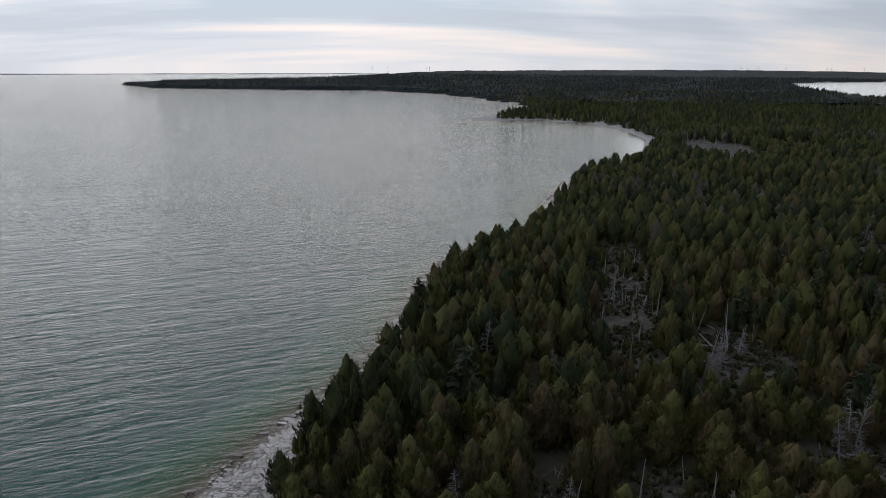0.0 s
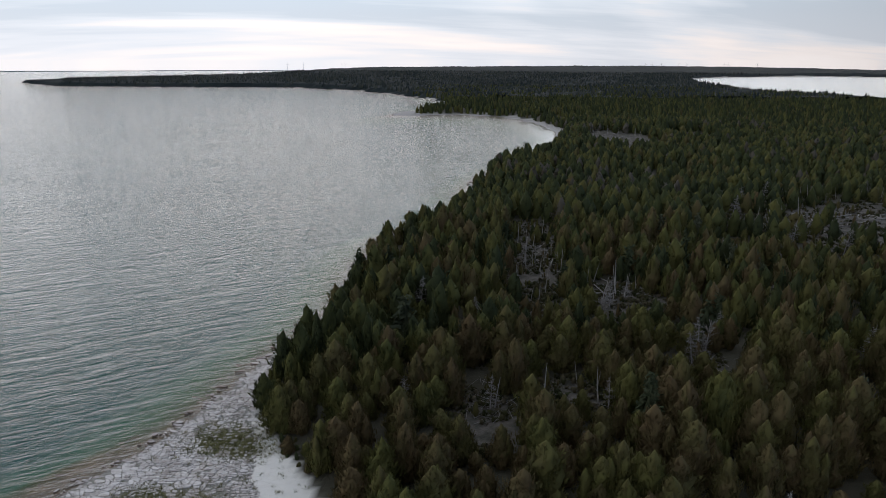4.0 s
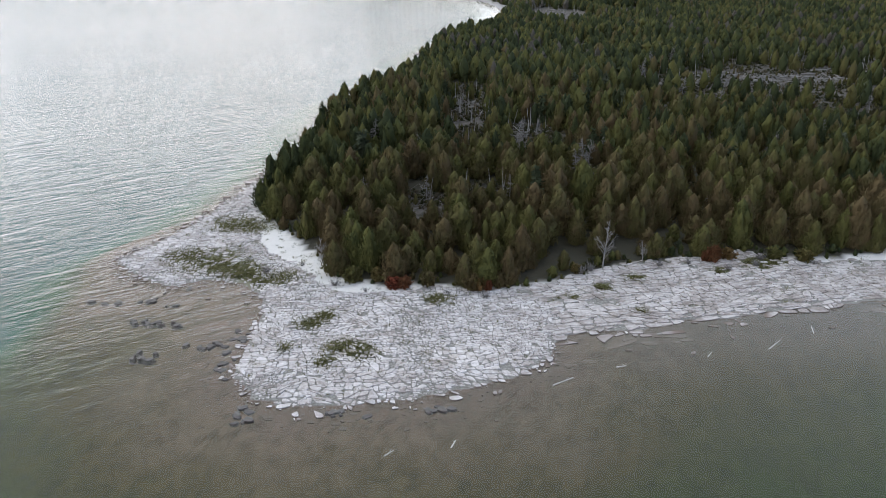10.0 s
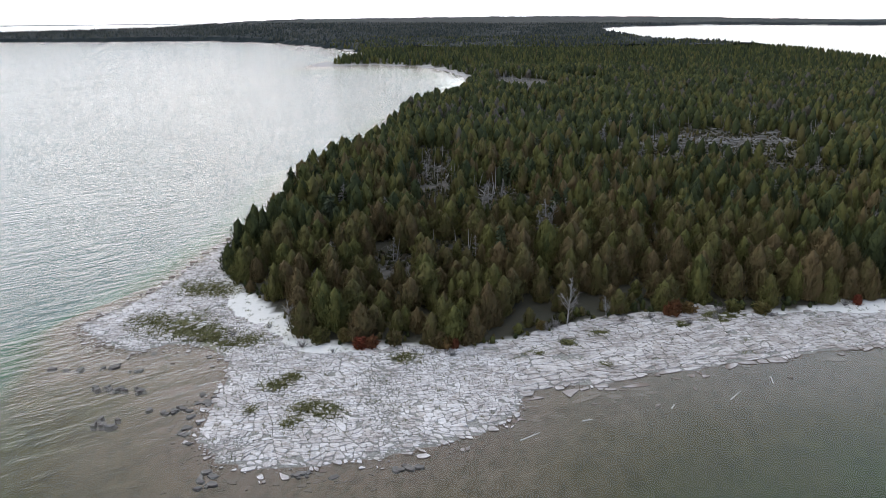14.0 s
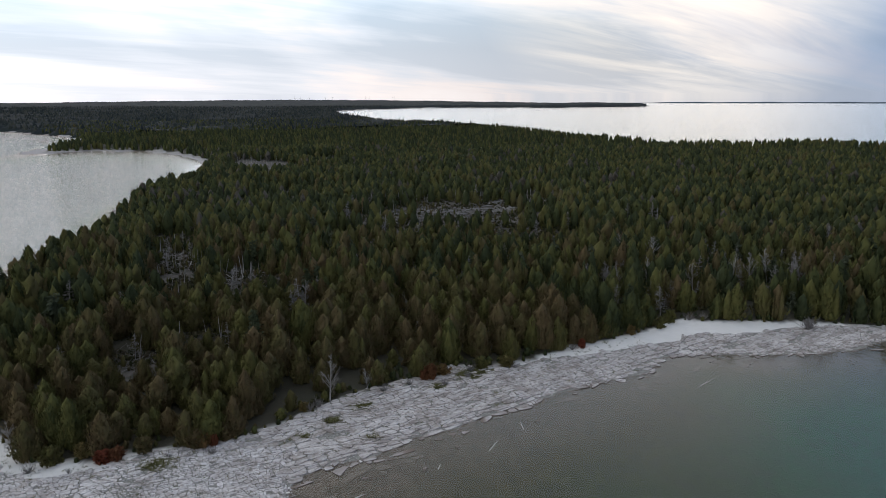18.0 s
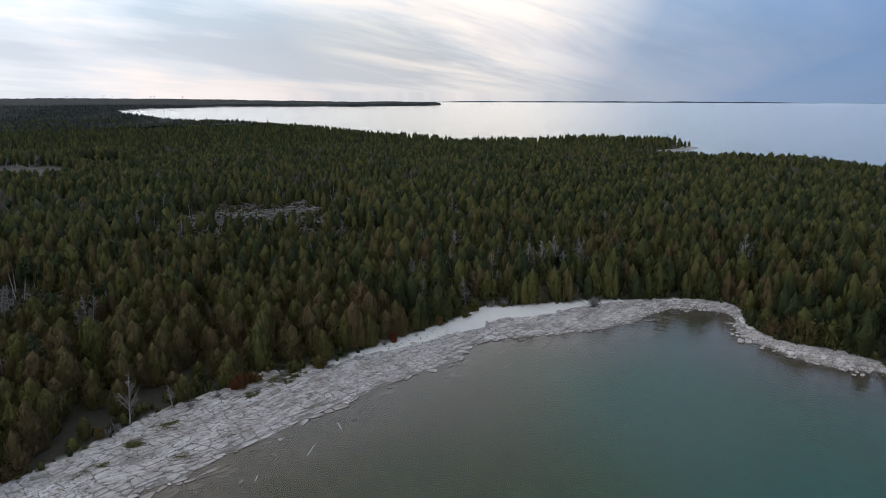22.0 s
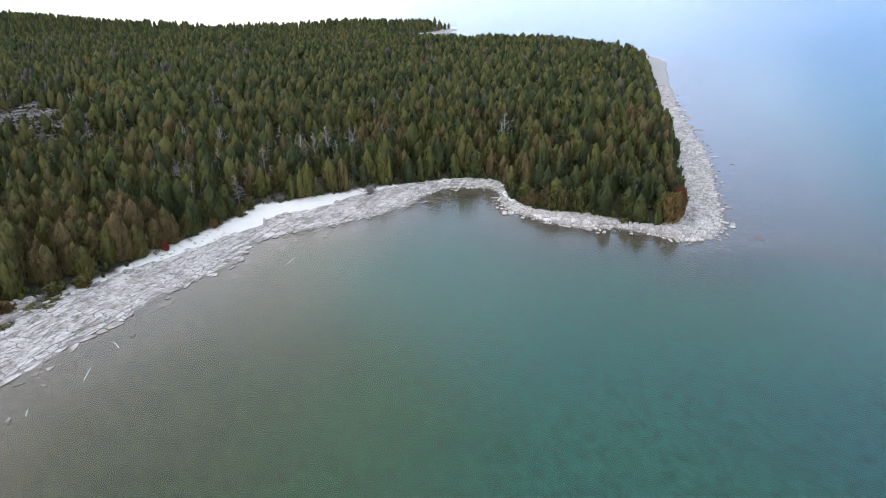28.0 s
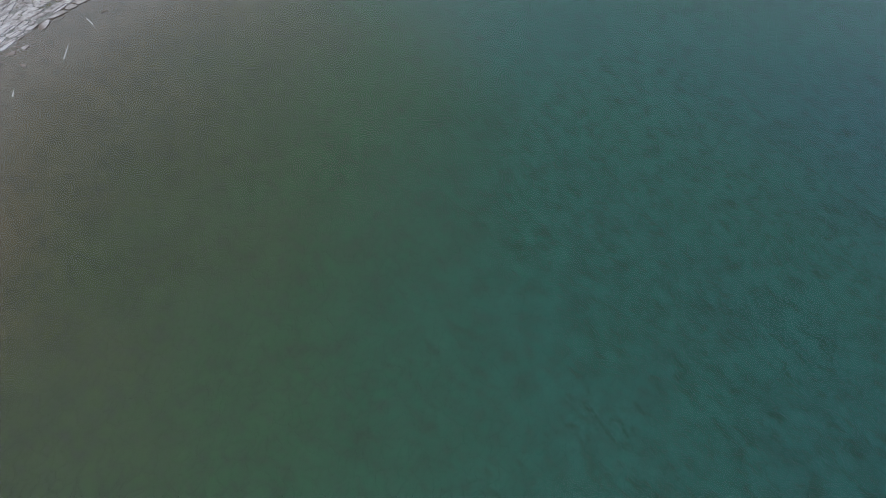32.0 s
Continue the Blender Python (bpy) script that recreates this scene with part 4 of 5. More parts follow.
# young trees and saplings coming up in the clearings
r = np.random.default_rng(25)
x, y = r.uniform(-40, 260, 9000), r.uniform(140, 380, 9000)
c = in_clearing(x, y)
ok = (c > 0.05) & (r.uniform(0, 1, x.shape) < 0.42 * (1.15 - c)) & (inside_by(WOOD, x, y) > 2)
x, y = x[ok], y[ok]
z = ground_z(x, y) - 0.1
tall = r.uniform(1.0, 4.2, x.shape) * r.uniform(0.6, 1.0, x.shape)
wide = tall * r.uniform(0.45, 0.8, x.shape)
tint = r.uniform(0, 1, x.shape)
wood_stuff("saplings", cedar_far, np.ones(x.shape, bool), cedar_green, "low young cedars scattered over the clearings")

# knee-high scrub over the floor of the clearings and under the dead trees
r = np.random.default_rng(27)
x, y = r.uniform(-45, 265, 66000), r.uniform(115, 390, 66000)
c = in_clearing(x, y)
far_dead = np.min([(x - a) ** 2 + (y - b2) ** 2 for a, b2, _ in DEAD_AT], 0)
ok = (((c > 0.02) & ((y < 270) | (c < 0.22) | (r.uniform(0, 1, x.shape) < 0.4))) | (far_dead < 16)) & (inside_by(WOOD, x, y) > 0.3) & (waves(x, y, 5, 21) + r.uniform(-0.6, 0.6, x.shape) > -0.1)
x, y = x[ok], y[ok]
z = ground_z(x, y) - 0.1
tall = r.uniform(0.35, 1.3, x.shape)
wide = tall * r.uniform(1.0, 2.0, x.shape)
tint = r.uniform(0, 1, x.shape)
wood_stuff("scrub", [crown(np.random.default_rng(80 + k), "bush", 24, 5, 3, 0.4) for k in range(5)], np.ones(x.shape, bool), scrub_leaf, "dull olive and brown low scrub and dry grass")

# ---------------------------------------------------------------- dead trees, poles and logs
def branched(rng, tall, limbs, reach, rise, twigs):
    """The trunk and the limbs of a bare dead tree, each as (places, faces)."""
    bend = rng.normal(0, 0.04, 2) * tall
    def on(h):
        return np.array([bend[0] * h * h, bend[1] * h * h, tall * h])
    trunk = [stick(on(a) - (0, 0, 0.4 if a == 0 else 0.02), on(a + 0.25), 0.13 * (1.05 - a), 0.13 * (0.8 - a), 6) for a in (0, 0.25, 0.5)] + [stick(on(0.75), on(1.0), 0.06, 0.02, 5)]
    limb = []
    for _ in range(limbs):
        h, th = rng.uniform(0.18, 0.96), rng.uniform(0, 6.283)
        ln = reach * tall * (1.15 - h) * rng.uniform(0.5, 1.2)
        a = on(h)
        b = a + ln * np.array([math.cos(th), math.sin(th), rise * rng.uniform(0.4, 1.3)])
        limb.append(stick(a, b, 0.034, 0.012, 3))
        for _ in range(twigs):
            s = rng.uniform(0.35, 0.95)
            p = a + (b - a) * s
            limb.append(stick(p, p + ln * 0.38 * (rng.normal(0, 0.5, 3) + [math.cos(th) * 0.6, math.sin(th) * 0.6, 0.35]), 0.017, 0.006, 3))
    return joined(trunk)[:2], joined(limb)[:2]


rng = np.random.default_rng(31)
def dead_meshes(mat, count, *shape):
    out = []
    for _ in range(count):
        trunk, limb = branched(rng, *shape)
        out.append((mesh_of("trunk", *trunk, mat), mesh_of("branches", *limb, mat)))
    return out


BARE = dead_meshes(dead_wood, 5, 7.0, 40, 0.27, 1.5, 8)
GREY = dead_meshes(dry_twigs, 6, 7.5, 64, 0.27, 0.0, 8)
POLE = dead_meshes(dead_wood, 4, 5.5, 5, 0.10, 0.2, 0)


def stand(name, models, px, py, size, label, group, lean=4.0):
    px, py = float(px), float(py)
    tree = tagged(new(name), label, "dead tree", group)
    tree.matrix_world = pose(px, py, float(ground_z(px, py)[0]), rng.normal(0, lean), rng.normal(0, lean), rng.uniform(0, 360)) @ Matrix.Diagonal((size, size, size, 1))
    trunk, limb = models[int(rng.integers(0, len(models)))]
    part("trunk", trunk, tree)
    tagged(part("bare_crown", limb, tree), kind="stuff")
    return tree


for px, py, s in BARE_AT:
    stand("bare_tree", BARE, px, py, s * 1.35, "leafless grey dead tree with bare spreading branches", "bare dead trees")
for px, py, s in GREY_AT:
    stand("dead_conifer", GREY, px, py, s * 1.12, "standing dead conifer with dense grey twigs", "grey dead conifers")
r2 = np.random.default_rng(8)
for cx, cy, sx, sy, count in ((7, 258, 7, 30, 26), (26, 232, 14, 10, 12), (150, 362, 45, 8, 34), (108, 322, 14, 8, 9), (195, 340, 10, 18, 8), (92, 650, 34, 22, 24), (88, 600, 30, 30, 12), (-8, 168, 9, 8, 4), (15, 170, 16, 4, 3), (62, 141, 3, 2, 1), (79, 149, 2, 2, 1)):
    for _ in range(count):
        stand("dead_pole", POLE, cx + r2.normal(0, 0.55) * sx, cy + r2.normal(0, 0.55) * sy, r2.uniform(0.7, 1.5), "branchless grey trunk of a dead tree", "dead poles", 5.0)

LOGS = [mesh_of("log", *joined([stick((0, 0, 0), (ln, 0.1, 0.0), 0.26, 0.12, 6), stick((ln * 0.4, 0, 0.1), (ln * 0.52, 0.6, 0.5), 0.06, 0.03, 4), stick((ln * 0.65, 0, 0.05), (ln * 0.7, -0.5, 0.35), 0.05, 0.02, 4),
        stick((0, 0, 0), (-0.3, 0.35, 0.4), 0.1, 0.03, 4)])[:2], dead_wood) for ln in (4.0, 6.0, 8.0)]
spots = [(cx + r2.normal(0, 0.5) * sx, cy + r2.normal(0, 0.5) * sy) for cx, cy, sx, sy, n in ((142, 322, 42, 18, 120), (180, 340, 24, 18, 50), (112, 318, 16, 8, 16), (88, 612, 28, 36, 30), (10, 262, 8, 22, 14), (30, 232, 12, 8, 8), (36, 187, 4, 4, 4), (205, 262, 9, 5, 8)) for _ in range(n)]
lz = ground_z(*np.array(spots).T)
for (px, py), pz in zip(spots, lz):
    log = tagged(new("fallen_log", LOGS[int(r2.integers(0, 3))]), "weathered grey fallen log lying in a clearing", "log", "fallen logs")
    log.matrix_world = pose(px, py, pz + 0.18 + r2.uniform(0, 0.25), 0, r2.normal(0, 3), r2.normal(20, 55))

# broken branches and brushwood on the floor of the clearings
brush, br = [], np.random.default_rng(77)
for cx, cy, sx, sy, n in ((142, 318, 42, 20, 420), (180, 340, 24, 18, 180), (112, 318, 16, 8, 160), (88, 612, 28, 36, 500), (6, 262, 6, 22, 200), (30, 232, 12, 8, 120), (36, 187, 4, 4, 60), (205, 262, 9, 5, 120), (-6, 165, 7, 9, 80)):
    bx, by = br.normal(cx, 0.5 * sx, n), br.normal(cy, 0.5 * sy, n)
    for px, py, pz in zip(bx, by, ground_z(bx, by)):
        a, ln = br.uniform(0, 6.283), br.uniform(0.8, 3.0)
        brush.append(stick((px, py, pz), (px + ln * math.cos(a), py + ln * math.sin(a), pz + br.uniform(0.1, 0.9)), 0.09, 0.03, 3))
v, f, t = joined(brush)
tagged(new("brushwood", mesh_of("brushwood", v, f, twig_grey)), "grey broken branches littering the clearings", "brushwood", kind="stuff")

# ---------------------------------------------------------------- shrubs
BUSH = {m.name: [mesh_of("leaves", v, f, m, tint=t) for v, f, t in [crown(rng, "bush", 800, 7, 5, 0.22) for _ in range(2)]] for m in (red_leaf, rust_leaf, cedar_green)}
STEMS = mesh_of("stems", *joined([stick((0, 0, -0.1), (0.28 * math.cos(a), 0.28 * math.sin(a), 0.5), 0.03, 0.012, 4) for a in (0.3, 1.6, 2.9, 4.1, 5.3)])[:2], bark)
TWIGS = []
for _ in range(3):
    t = []
    for _ in range(34):
        a, e, ln = rng.uniform(0, 6.28), rng.uniform(0.5, 1.4), rng.uniform(0.5, 1.0)
        b = ln * np.array([math.cos(a) * math.cos(e), math.sin(a) * math.cos(e), math.sin(e)])
        t.append(stick((0, 0, -0.05), b, 0.02, 0.008, 3))
        t += [stick(b * s, b * s + rng.normal(0, 0.16, 3) + [0, 0, 0.16], 0.010, 0.004, 3) for s in (0.5, 0.7, 0.9)]
    TWIGS.append(mesh_of("twigs", *joined(t)[:2], twig_grey))


def shrub(px, py, wide, tall, mat, label, group):
    px, py = float(px), float(py)
    ob = tagged(new("shrub"), label, "shrub", group)
    ob.matrix_world = pose(px, py, float(ground_z(px, py)[0]), 0, 0, rng.uniform(0, 360)) @ Matrix.Diagonal((wide, wide, tall, 1))
    part("leaves", BUSH[mat.name][int(rng.integers(0, 2))], ob)
    part("stems", STEMS, ob)


for px, py, wd, tl in ((-11, 120.5, 2.6, 2.0), (-8.8, 120.3, 2.2, 2.3), (52.3, 132.2, 2.4, 3.4), (51.0, 132.4, 1.8, 2.6), (93, 136, 1.6, 2.2), (186.5, 44.6, 3.4, 7.4), (184.4, 44.6, 2.6, 6.0), (-46.6, 193.5, 2.6, 5.8), (6.6, 119.6, 1.4, 2.2)):
    shrub(px, py, wd, tl, red_leaf, "shrub with dark red autumn leaves beside the cedars", "red shrubs")
for px, py, wd, tl in ((177.0, 44.8, 4.6, 7.6), (180.5, 44.2, 4.2, 7.0), (182.6, 44.4, 3.0, 6.0), (5.0, 119.4, 2.4, 2.6), (56, 133.6, 2.6, 2.2), (71, 133.0, 3.0, 2.4), (110, 139.5, 2.0, 2.6), (24, 127, 1.8, 2.0), (-14, 123.4, 2.4, 2.5)):
    shrub(px, py, wd, tl, rust_leaf, "rusty brown shrub at the edge of the wood", "rusty shrubs")
for px, py, wd, tl in ((-19, 123.6, 3.0, 3.0), (-4.5, 121.4, 2.6, 2.6), (3.6, 119.8, 2.6, 3.2), (9, 121, 2.8, 3.0), (65, 133.4, 2.6, 2.4), (120, 140.5, 2.6, 3.0), (125, 143, 2.8, 3.4), (174, 68, 4.5, 6.0), (172, 72, 4.2, 5.6), (173, 77, 4.2, 5.6), (171, 81, 3.4, 4.6)):
    shrub(px, py, wd, tl, cedar_green, "low round green cedar bush at the shore", "low green bushes")
for px, py, s in ((154, 124.5, 3.8), (155.5, 125, 3.2), (-22, 122, 1.8), (-30, 131, 1.3), (-36.5, 128, 1.5), (25, 126.5, 2.2), (27, 127.6, 2.0), (6.0, 116.5, 1.6), (41, 130, 1.6), (47, 131, 1.5), (54, 128.5, 1.6), (60, 130, 1.8), (62, 133, 2.0), (131, 142, 2.4), (135, 141, 2.0), (-16, 119, 1.0), (-1, 118, 1.0), (72, 131, 1.3), (-50, 185, 1.6), (90, 135.6, 1.8)):
    ob = tagged(new("bare_shrub", TWIGS[int(rng.integers(0, 3))]), "leafless grey-brown shrub growing from sand and rock", "shrub", "bare shrubs")
    ob.matrix_world = pose(px, py, float(ground_z(px, py)[0]), 0, 0, rng.uniform(0, 360)) @ Matrix.Diagonal((s, s, s, 1))

# ---------------------------------------------------------------- boulders and driftwood
def boulder(seed):
    bm = bmesh.new()
    bmesh.ops.create_icosphere(bm, subdivisions=2, radius=0.5)
    for v in bm.verts:
        n = noise.noise(v.co * 2.2 + Vector((seed * 3.1, 0, 0)))
        v.co *= 1 + 0.45 * n
        v.co.z = min(v.co.z, 0.24 + 0.05 * n) * 0.9
    me = bpy.data.meshes.new("boulder")
    bm.to_mesh(me)
    bm.free()
    return me


STONES = [boulder(k) for k in range(5)]
for me in STONES:
    me.materials.append(dark_rock)
r3 = np.random.default_rng(17)
for cx, cy, sx, sy, n in ((-62.5, 116.5, 2.5, 0.6, 5), (-53.5, 109.5, 2.6, 0.8, 10), (-48, 108, 2, 0.8, 5), (-40, 101.5, 3.2, 0.9, 14), (-48.8, 98, 1.5, 1.6, 9), (-55, 117, 1.2, 0.8, 6), (-49.5, 122, 0.4, 0.4, 2), (-34.5, 104, 1.2, 1.4, 8), (-35.5, 96, 1.2, 3, 9), (-30, 83, 2.5, 2, 8), (-50, 115.5, 1.0, 0.6, 4), (-16, 83.5, 4, 0.6, 7), (-3, 84, 4, 0.8, 5)):
    for _ in range(n):
        px, py = cx + r3.normal(0, 0.6) * sx, cy + r3.normal(0, 0.6) * sy
        s = r3.uniform(0.35, 1.0)
        ob = tagged(new("boulder", STONES[int(r3.integers(0, 5))]), "dark flat-topped boulder standing in shallow water", "boulder", "boulders in the shallows")
        z0 = float(ground_z(px, py)[0])
        ob.matrix_world = pose(px, py, z0 + 0.10, 0, 0, r3.uniform(0, 360)) @ Matrix.Diagonal((s * 1.75, s * 1.15, max(0.5, (r3.uniform(0.04, 0.2) - z0 - 0.1) / 0.216), 1))

pale_stones = [me.copy() for me in STONES]
for me in pale_stones:
    me.materials[0] = slab_white
# the first four, off the cape, stand in for white foam patches
for px, py, s in ((179, 22.5, 1.6), (180.5, 23.3, 1.0), (252, 45, 1.2), (184.7, 28.3, 0.7), (38, 99, 0.8), (46, 104, 0.9), (28, 100, 0.7), (64, 107, 0.8), (-30, 92, 0.8), (-49.4, 122.1, 1.0), (-45, 118, 0.8)):
    ob = tagged(new("shoal_rock", pale_stones[int(r3.integers(0, 5))]), "pale flat rock just breaking the water, off the cape as foam", "rock", "pale rocks awash")
    z0 = float(ground_z(px, py)[0])
    ob.matrix_world = pose(px, py, z0 + 0.1, 0, 0, r3.uniform(0, 360)) @ Matrix.Diagonal((s * 1.5, s * 0.7, max(0.3, (-0.06 - z0) / 0.216), 1))

for k in range(34):
    u = k / 33
    px, py = (164 + r3.normal(0, 1.2), 88 - 44 * u) if u < 0.75 else (166 + 22 * (u - 0.75) * 4 + r3.normal(0, 1), 35.5 + r3.normal(0, 1))
    s = r3.uniform(0.6, 1.7)
    ob = tagged(new("boulder", pale_stones[int(r3.integers(0, 5))]), "weathered pale boulder lying at the foot of the cape", "boulder", "boulders on the cape")
    ob.matrix_world = pose(px, py, max(float(ground_z(px, py)[0]), -0.15) + 0.12, r3.normal(0, 8), r3.normal(0, 8), r3.uniform(0, 360)) @ Matrix.Diagonal((s * 1.3, s, s * r3.uniform(1.2, 2.2), 1))

for cx, cy, sx, sy, n in ((-46.8, 264, 1.2, 5.0, 16), (-47.2, 236, 0.8, 6.0, 8), (-16.5, 409, 1.5, 6.0, 14)):
    for _ in range(n):
        px, py, s = cx + r3.normal(0, 0.6) * sx, cy + r3.normal(0, 0.6) * sy, r3.uniform(0.7, 1.9)
        z0 = float(ground_z(px, py)[0])
        ob = tagged(new("boulder", pale_stones[int(r3.integers(0, 5))]), "weathered grey boulder at the foot of the western shore", "boulder", "boulders on the western shore")
        ob.matrix_world = pose(px, py, z0 + 0.1, 0, 0, r3.uniform(0, 360)) @ Matrix.Diagonal((s * 1.5, s, max(0.6, (r3.uniform(0.1, 0.5) - z0) / 0.216), 1))

DRIFT = [mesh_of("driftwood", *joined([stick((0, 0, 0), (ln, 0.15, 0.03), 0.11, 0.05, 6), stick((ln * 0.6, 0.1, 0.03), (ln * 0.85, 0.5, 0.1), 0.05, 0.02, 4)])[:2], drift_white) for ln in (1.6, 2.6, 3.8)]
for px, py, k in ((14.6, 90.2, 2), (33.9, 105.0, 1), (50.5, 100.2, 2), (59.9, 105.1, 1), (103.8, 107.9, 2), (25, 95, 0), (40, 98, 0), (47.5, 131.4, 1), (66, 132.6, 1), (30, 127, 1), (20, 121.8, 1), (-9, 74.6, 0), (-0.5, 76.2, 0)):
    z0 = float(ground_z(px, py)[0])
    ob = tagged(new("driftwood", DRIFT[k]), "bleached driftwood log stranded along the rocky shore", "driftwood", "driftwood")
    ob.matrix_world = pose(px, py, max(z0 + 0.08, 0.0), 0, 0, 25 + r3.normal(0, 14))

# ---------------------------------------------------------------- wind turbines on the horizon
turbine_white, nt, b = material("turbine_paint")
b.inputs["Roughness"].default_value = 0.5
link(nt, mix(nt, noise_tex(nt, node(nt, "ShaderNodeTexCoord").outputs["Object"], 0.4), (0.42, 0.43, 0.45, 1), (0.55, 0.56, 0.58, 1)), b.inputs["Base Color"])
tower_me = mesh_of("tower", *stick((0, 0, -4), (0, 0, 36), 0.95, 0.6, 10)[:2], turbine_white)
nacelle_me = mesh_of("nacelle", *stick((0, -2.2, 36.6), (0, 1.8, 36.6), 1.0, 0.9, 8)[:2], turbine_white)
blade_me = mesh_of("blade", *stick((0, 0, 0), (0, 0, 14), 0.5, 0.15, 6)[:2], turbine_white)
for k, bearing in enumerate((-16.1, -14.9, -11.95, -11.7, 11.44, 11.9, 12.57, 13.82, 14.41, 16.99, 17.25, 19.23)):
    far = 4480 + 35 * (k % 4)
    a = radians(bearing)
    tb = tagged(new("wind_turbine"), "tall pale wind turbine standing above the distant forest", "wind turbine", "wind turbines")
    tb.matrix_world = pose(-7 + far * math.sin(a), 81 + far * math.cos(a), 5.0, 0, 0, -bearing)
    part("tower", tower_me, tb)
    part("nacelle", nacelle_me, tb)
    for n in range(3):
        blade = part("blade", blade_me, tb)
        blade.matrix_local = pose(0, -2.4, 36.6, 0, 120 * n + 25 * k, 0)

# ---------------------------------------------------------------- grass on the rocks
r4 = np.random.default_rng(41)
gxs, gys = np.concatenate([r4.normal(cx, rad * 0.75, int(85 * rad)) for cx, cy, rad in GRASS]), np.concatenate([r4.normal(cy, rad * 0.6, int(85 * rad)) for cx, cy, rad in GRASS])
gxs, gys = np.append(gxs, r4.uniform(-60, 110, 2600)), np.append(gys, r4.uniform(85, 150, 2600))
ok = (inside_by(LAND, gxs, gys) > 1.5) & (inside_by(WOOD, gxs, gys) < 0.5)
gxs, gys = gxs[ok], gys[ok]
gzs = ground_z(gxs, gys)
blades = []
for _ in range(4):
    t = []
    for _ in range(9):
        a, lean_by = r4.uniform(0, 6.28), r4.uniform(0.15, 0.6)
        c, s = math.cos(a), math.sin(a)
        v = np.array([[-0.05 * s, 0.05 * c, -0.05], [0.05 * s, -0.05 * c, -0.05], [lean_by * c, lean_by * s, r4.uniform(0.6, 1.0)]]) + [0.25 * c, 0.25 * s, 0]
        t.append((v, np.array([[0, 1, 2]]), np.zeros(3)))
    blades.append(joined(t))
v, f, t = planted(blades, gxs, gys, gzs, r4.uniform(0.25, 0.5, gxs.shape), r4.uniform(0.6, 1.2, gxs.shape), r4.uniform(0, 1, gxs.shape), r4)
tagged(new("shore_grass", mesh_of("shore_grass", v, f, grass_green, tint=t)), "tufts of yellow-green grass between the rock slabs", "grass", kind="stuff")

# ---------------------------------------------------------------- limestone slabs
def fractured(box, turn, long, area_of, seed):
    """Convex pieces of a rock sheet, split again and again along two sets of joints."""
    rr = np.random.default_rng(seed)
    x0, x1, y0, y1 = box
    todo, done = [np.array([(x0, y0), (x1, y0), (x1, y1), (x0, y1)], float)], []
    along, across = np.array([math.cos(turn), math.sin(turn)]), np.array([-math.sin(turn), math.cos(turn)])
    while todo:
        mids = np.array([p.mean(0) for p in todo])
        reach = np.array([np.linalg.norm(p - m, axis=1).max() for p, m in zip(todo, mids)])
        ld, wd = inside_by(LAND, *mids.T), inside_by(WOOD, *mids.T)
        limit = area_of(mids[:, 0], mids[:, 1]) * rr.uniform(0.3, 2.2, len(mids))
        nxt = []
        for p, m, r0, l0, w0, lim in zip(todo, mids, reach, ld, wd, limit):
            if l0 < -10 - r0 or w0 > 1 + r0:
                continue
            q = np.roll(p, -1, 0)
            if abs((p[:, 0] * q[:, 1] - q[:, 0] * p[:, 1]).sum()) / 2 < lim:
                done.append(p)
                continue
            u, v = p @ along, p @ across
            lengthwise = np.ptp(u) > long * np.ptp(v)
            a = turn + (0 if lengthwise else np.pi / 2) + rr.normal(0, 0.30)
            n = np.array([math.cos(a), math.sin(a)])
            s = p @ n
            c = s.min() + np.ptp(s) * rr.uniform(0.25, 0.75)
            for sign in (1, -1):
                out = []
                for i in range(len(p)):
                    da, db = sign * (s[i] - c), sign * (s[(i + 1) % len(p)] - c)
                    if da <= 0:
                        out.append(p[i])
                    if da * db < 0:
                        out.append(p[i] + (q[i] - p[i]) * (da / (da - db)))
                nxt.append(np.array(out))
        todo = nxt
    return done, rr


def slab_mesh(poly, z, thick, gap, rr):
    """A slab with rounded corners, a worn upper edge and a slightly tilted top."""
    nxt = np.roll(poly, -1, 0)
    k = rr.uniform(0.12, 0.30, (len(poly), 1))
    q = np.stack([poly * (1 - k) + nxt * k, poly * k + nxt * (1 - k)], 1).reshape(-1, 2)
    mid = q.mean(0)
    size = np.linalg.norm(q - mid, axis=1).mean()
    q = mid + (q - mid) * max(0.45, 1 - gap / size) * rr.uniform(0.84, 1.06, (len(q), 1))
    tilt = rr.normal(0, 0.035, 2)
    n = len(q)
    rows = []
    for shrink, h in ((1.03, -0.35), (1.0, thick - 0.04), (0.95, thick)):
        c = mid + (q - mid) * shrink
        rows.append(np.column_stack([c, z + h + ((c - mid) @ tilt if h > -0.2 else 0 * c[:, 0])]))
    v = np.concatenate(rows)
    f = [[r * n + k, r * n + (k + 1) % n, (r + 1) * n + (k + 1) % n, (r + 1) * n + k] for r in range(2) for k in range(n)] + [[2 * n + k for k in range(n)]]
    return v, f


def tip_area(x, y):
    return 0.55 + 1.3 * ease(-0.2, 0.9, waves(x, y, 5, 6)) + 0.5 * ease(150, 165, y)


def shelf_area(x, y):
    return 2.0 + 4.0 * ease(-0.2, 0.8, waves(x, y, 7, 6))


def cape_area(x, y):
    return 1.6 + 2.4 * ease(-0.2, 0.9, waves(x, y, 9, 6)) + 4 * ease(260, 330, x)


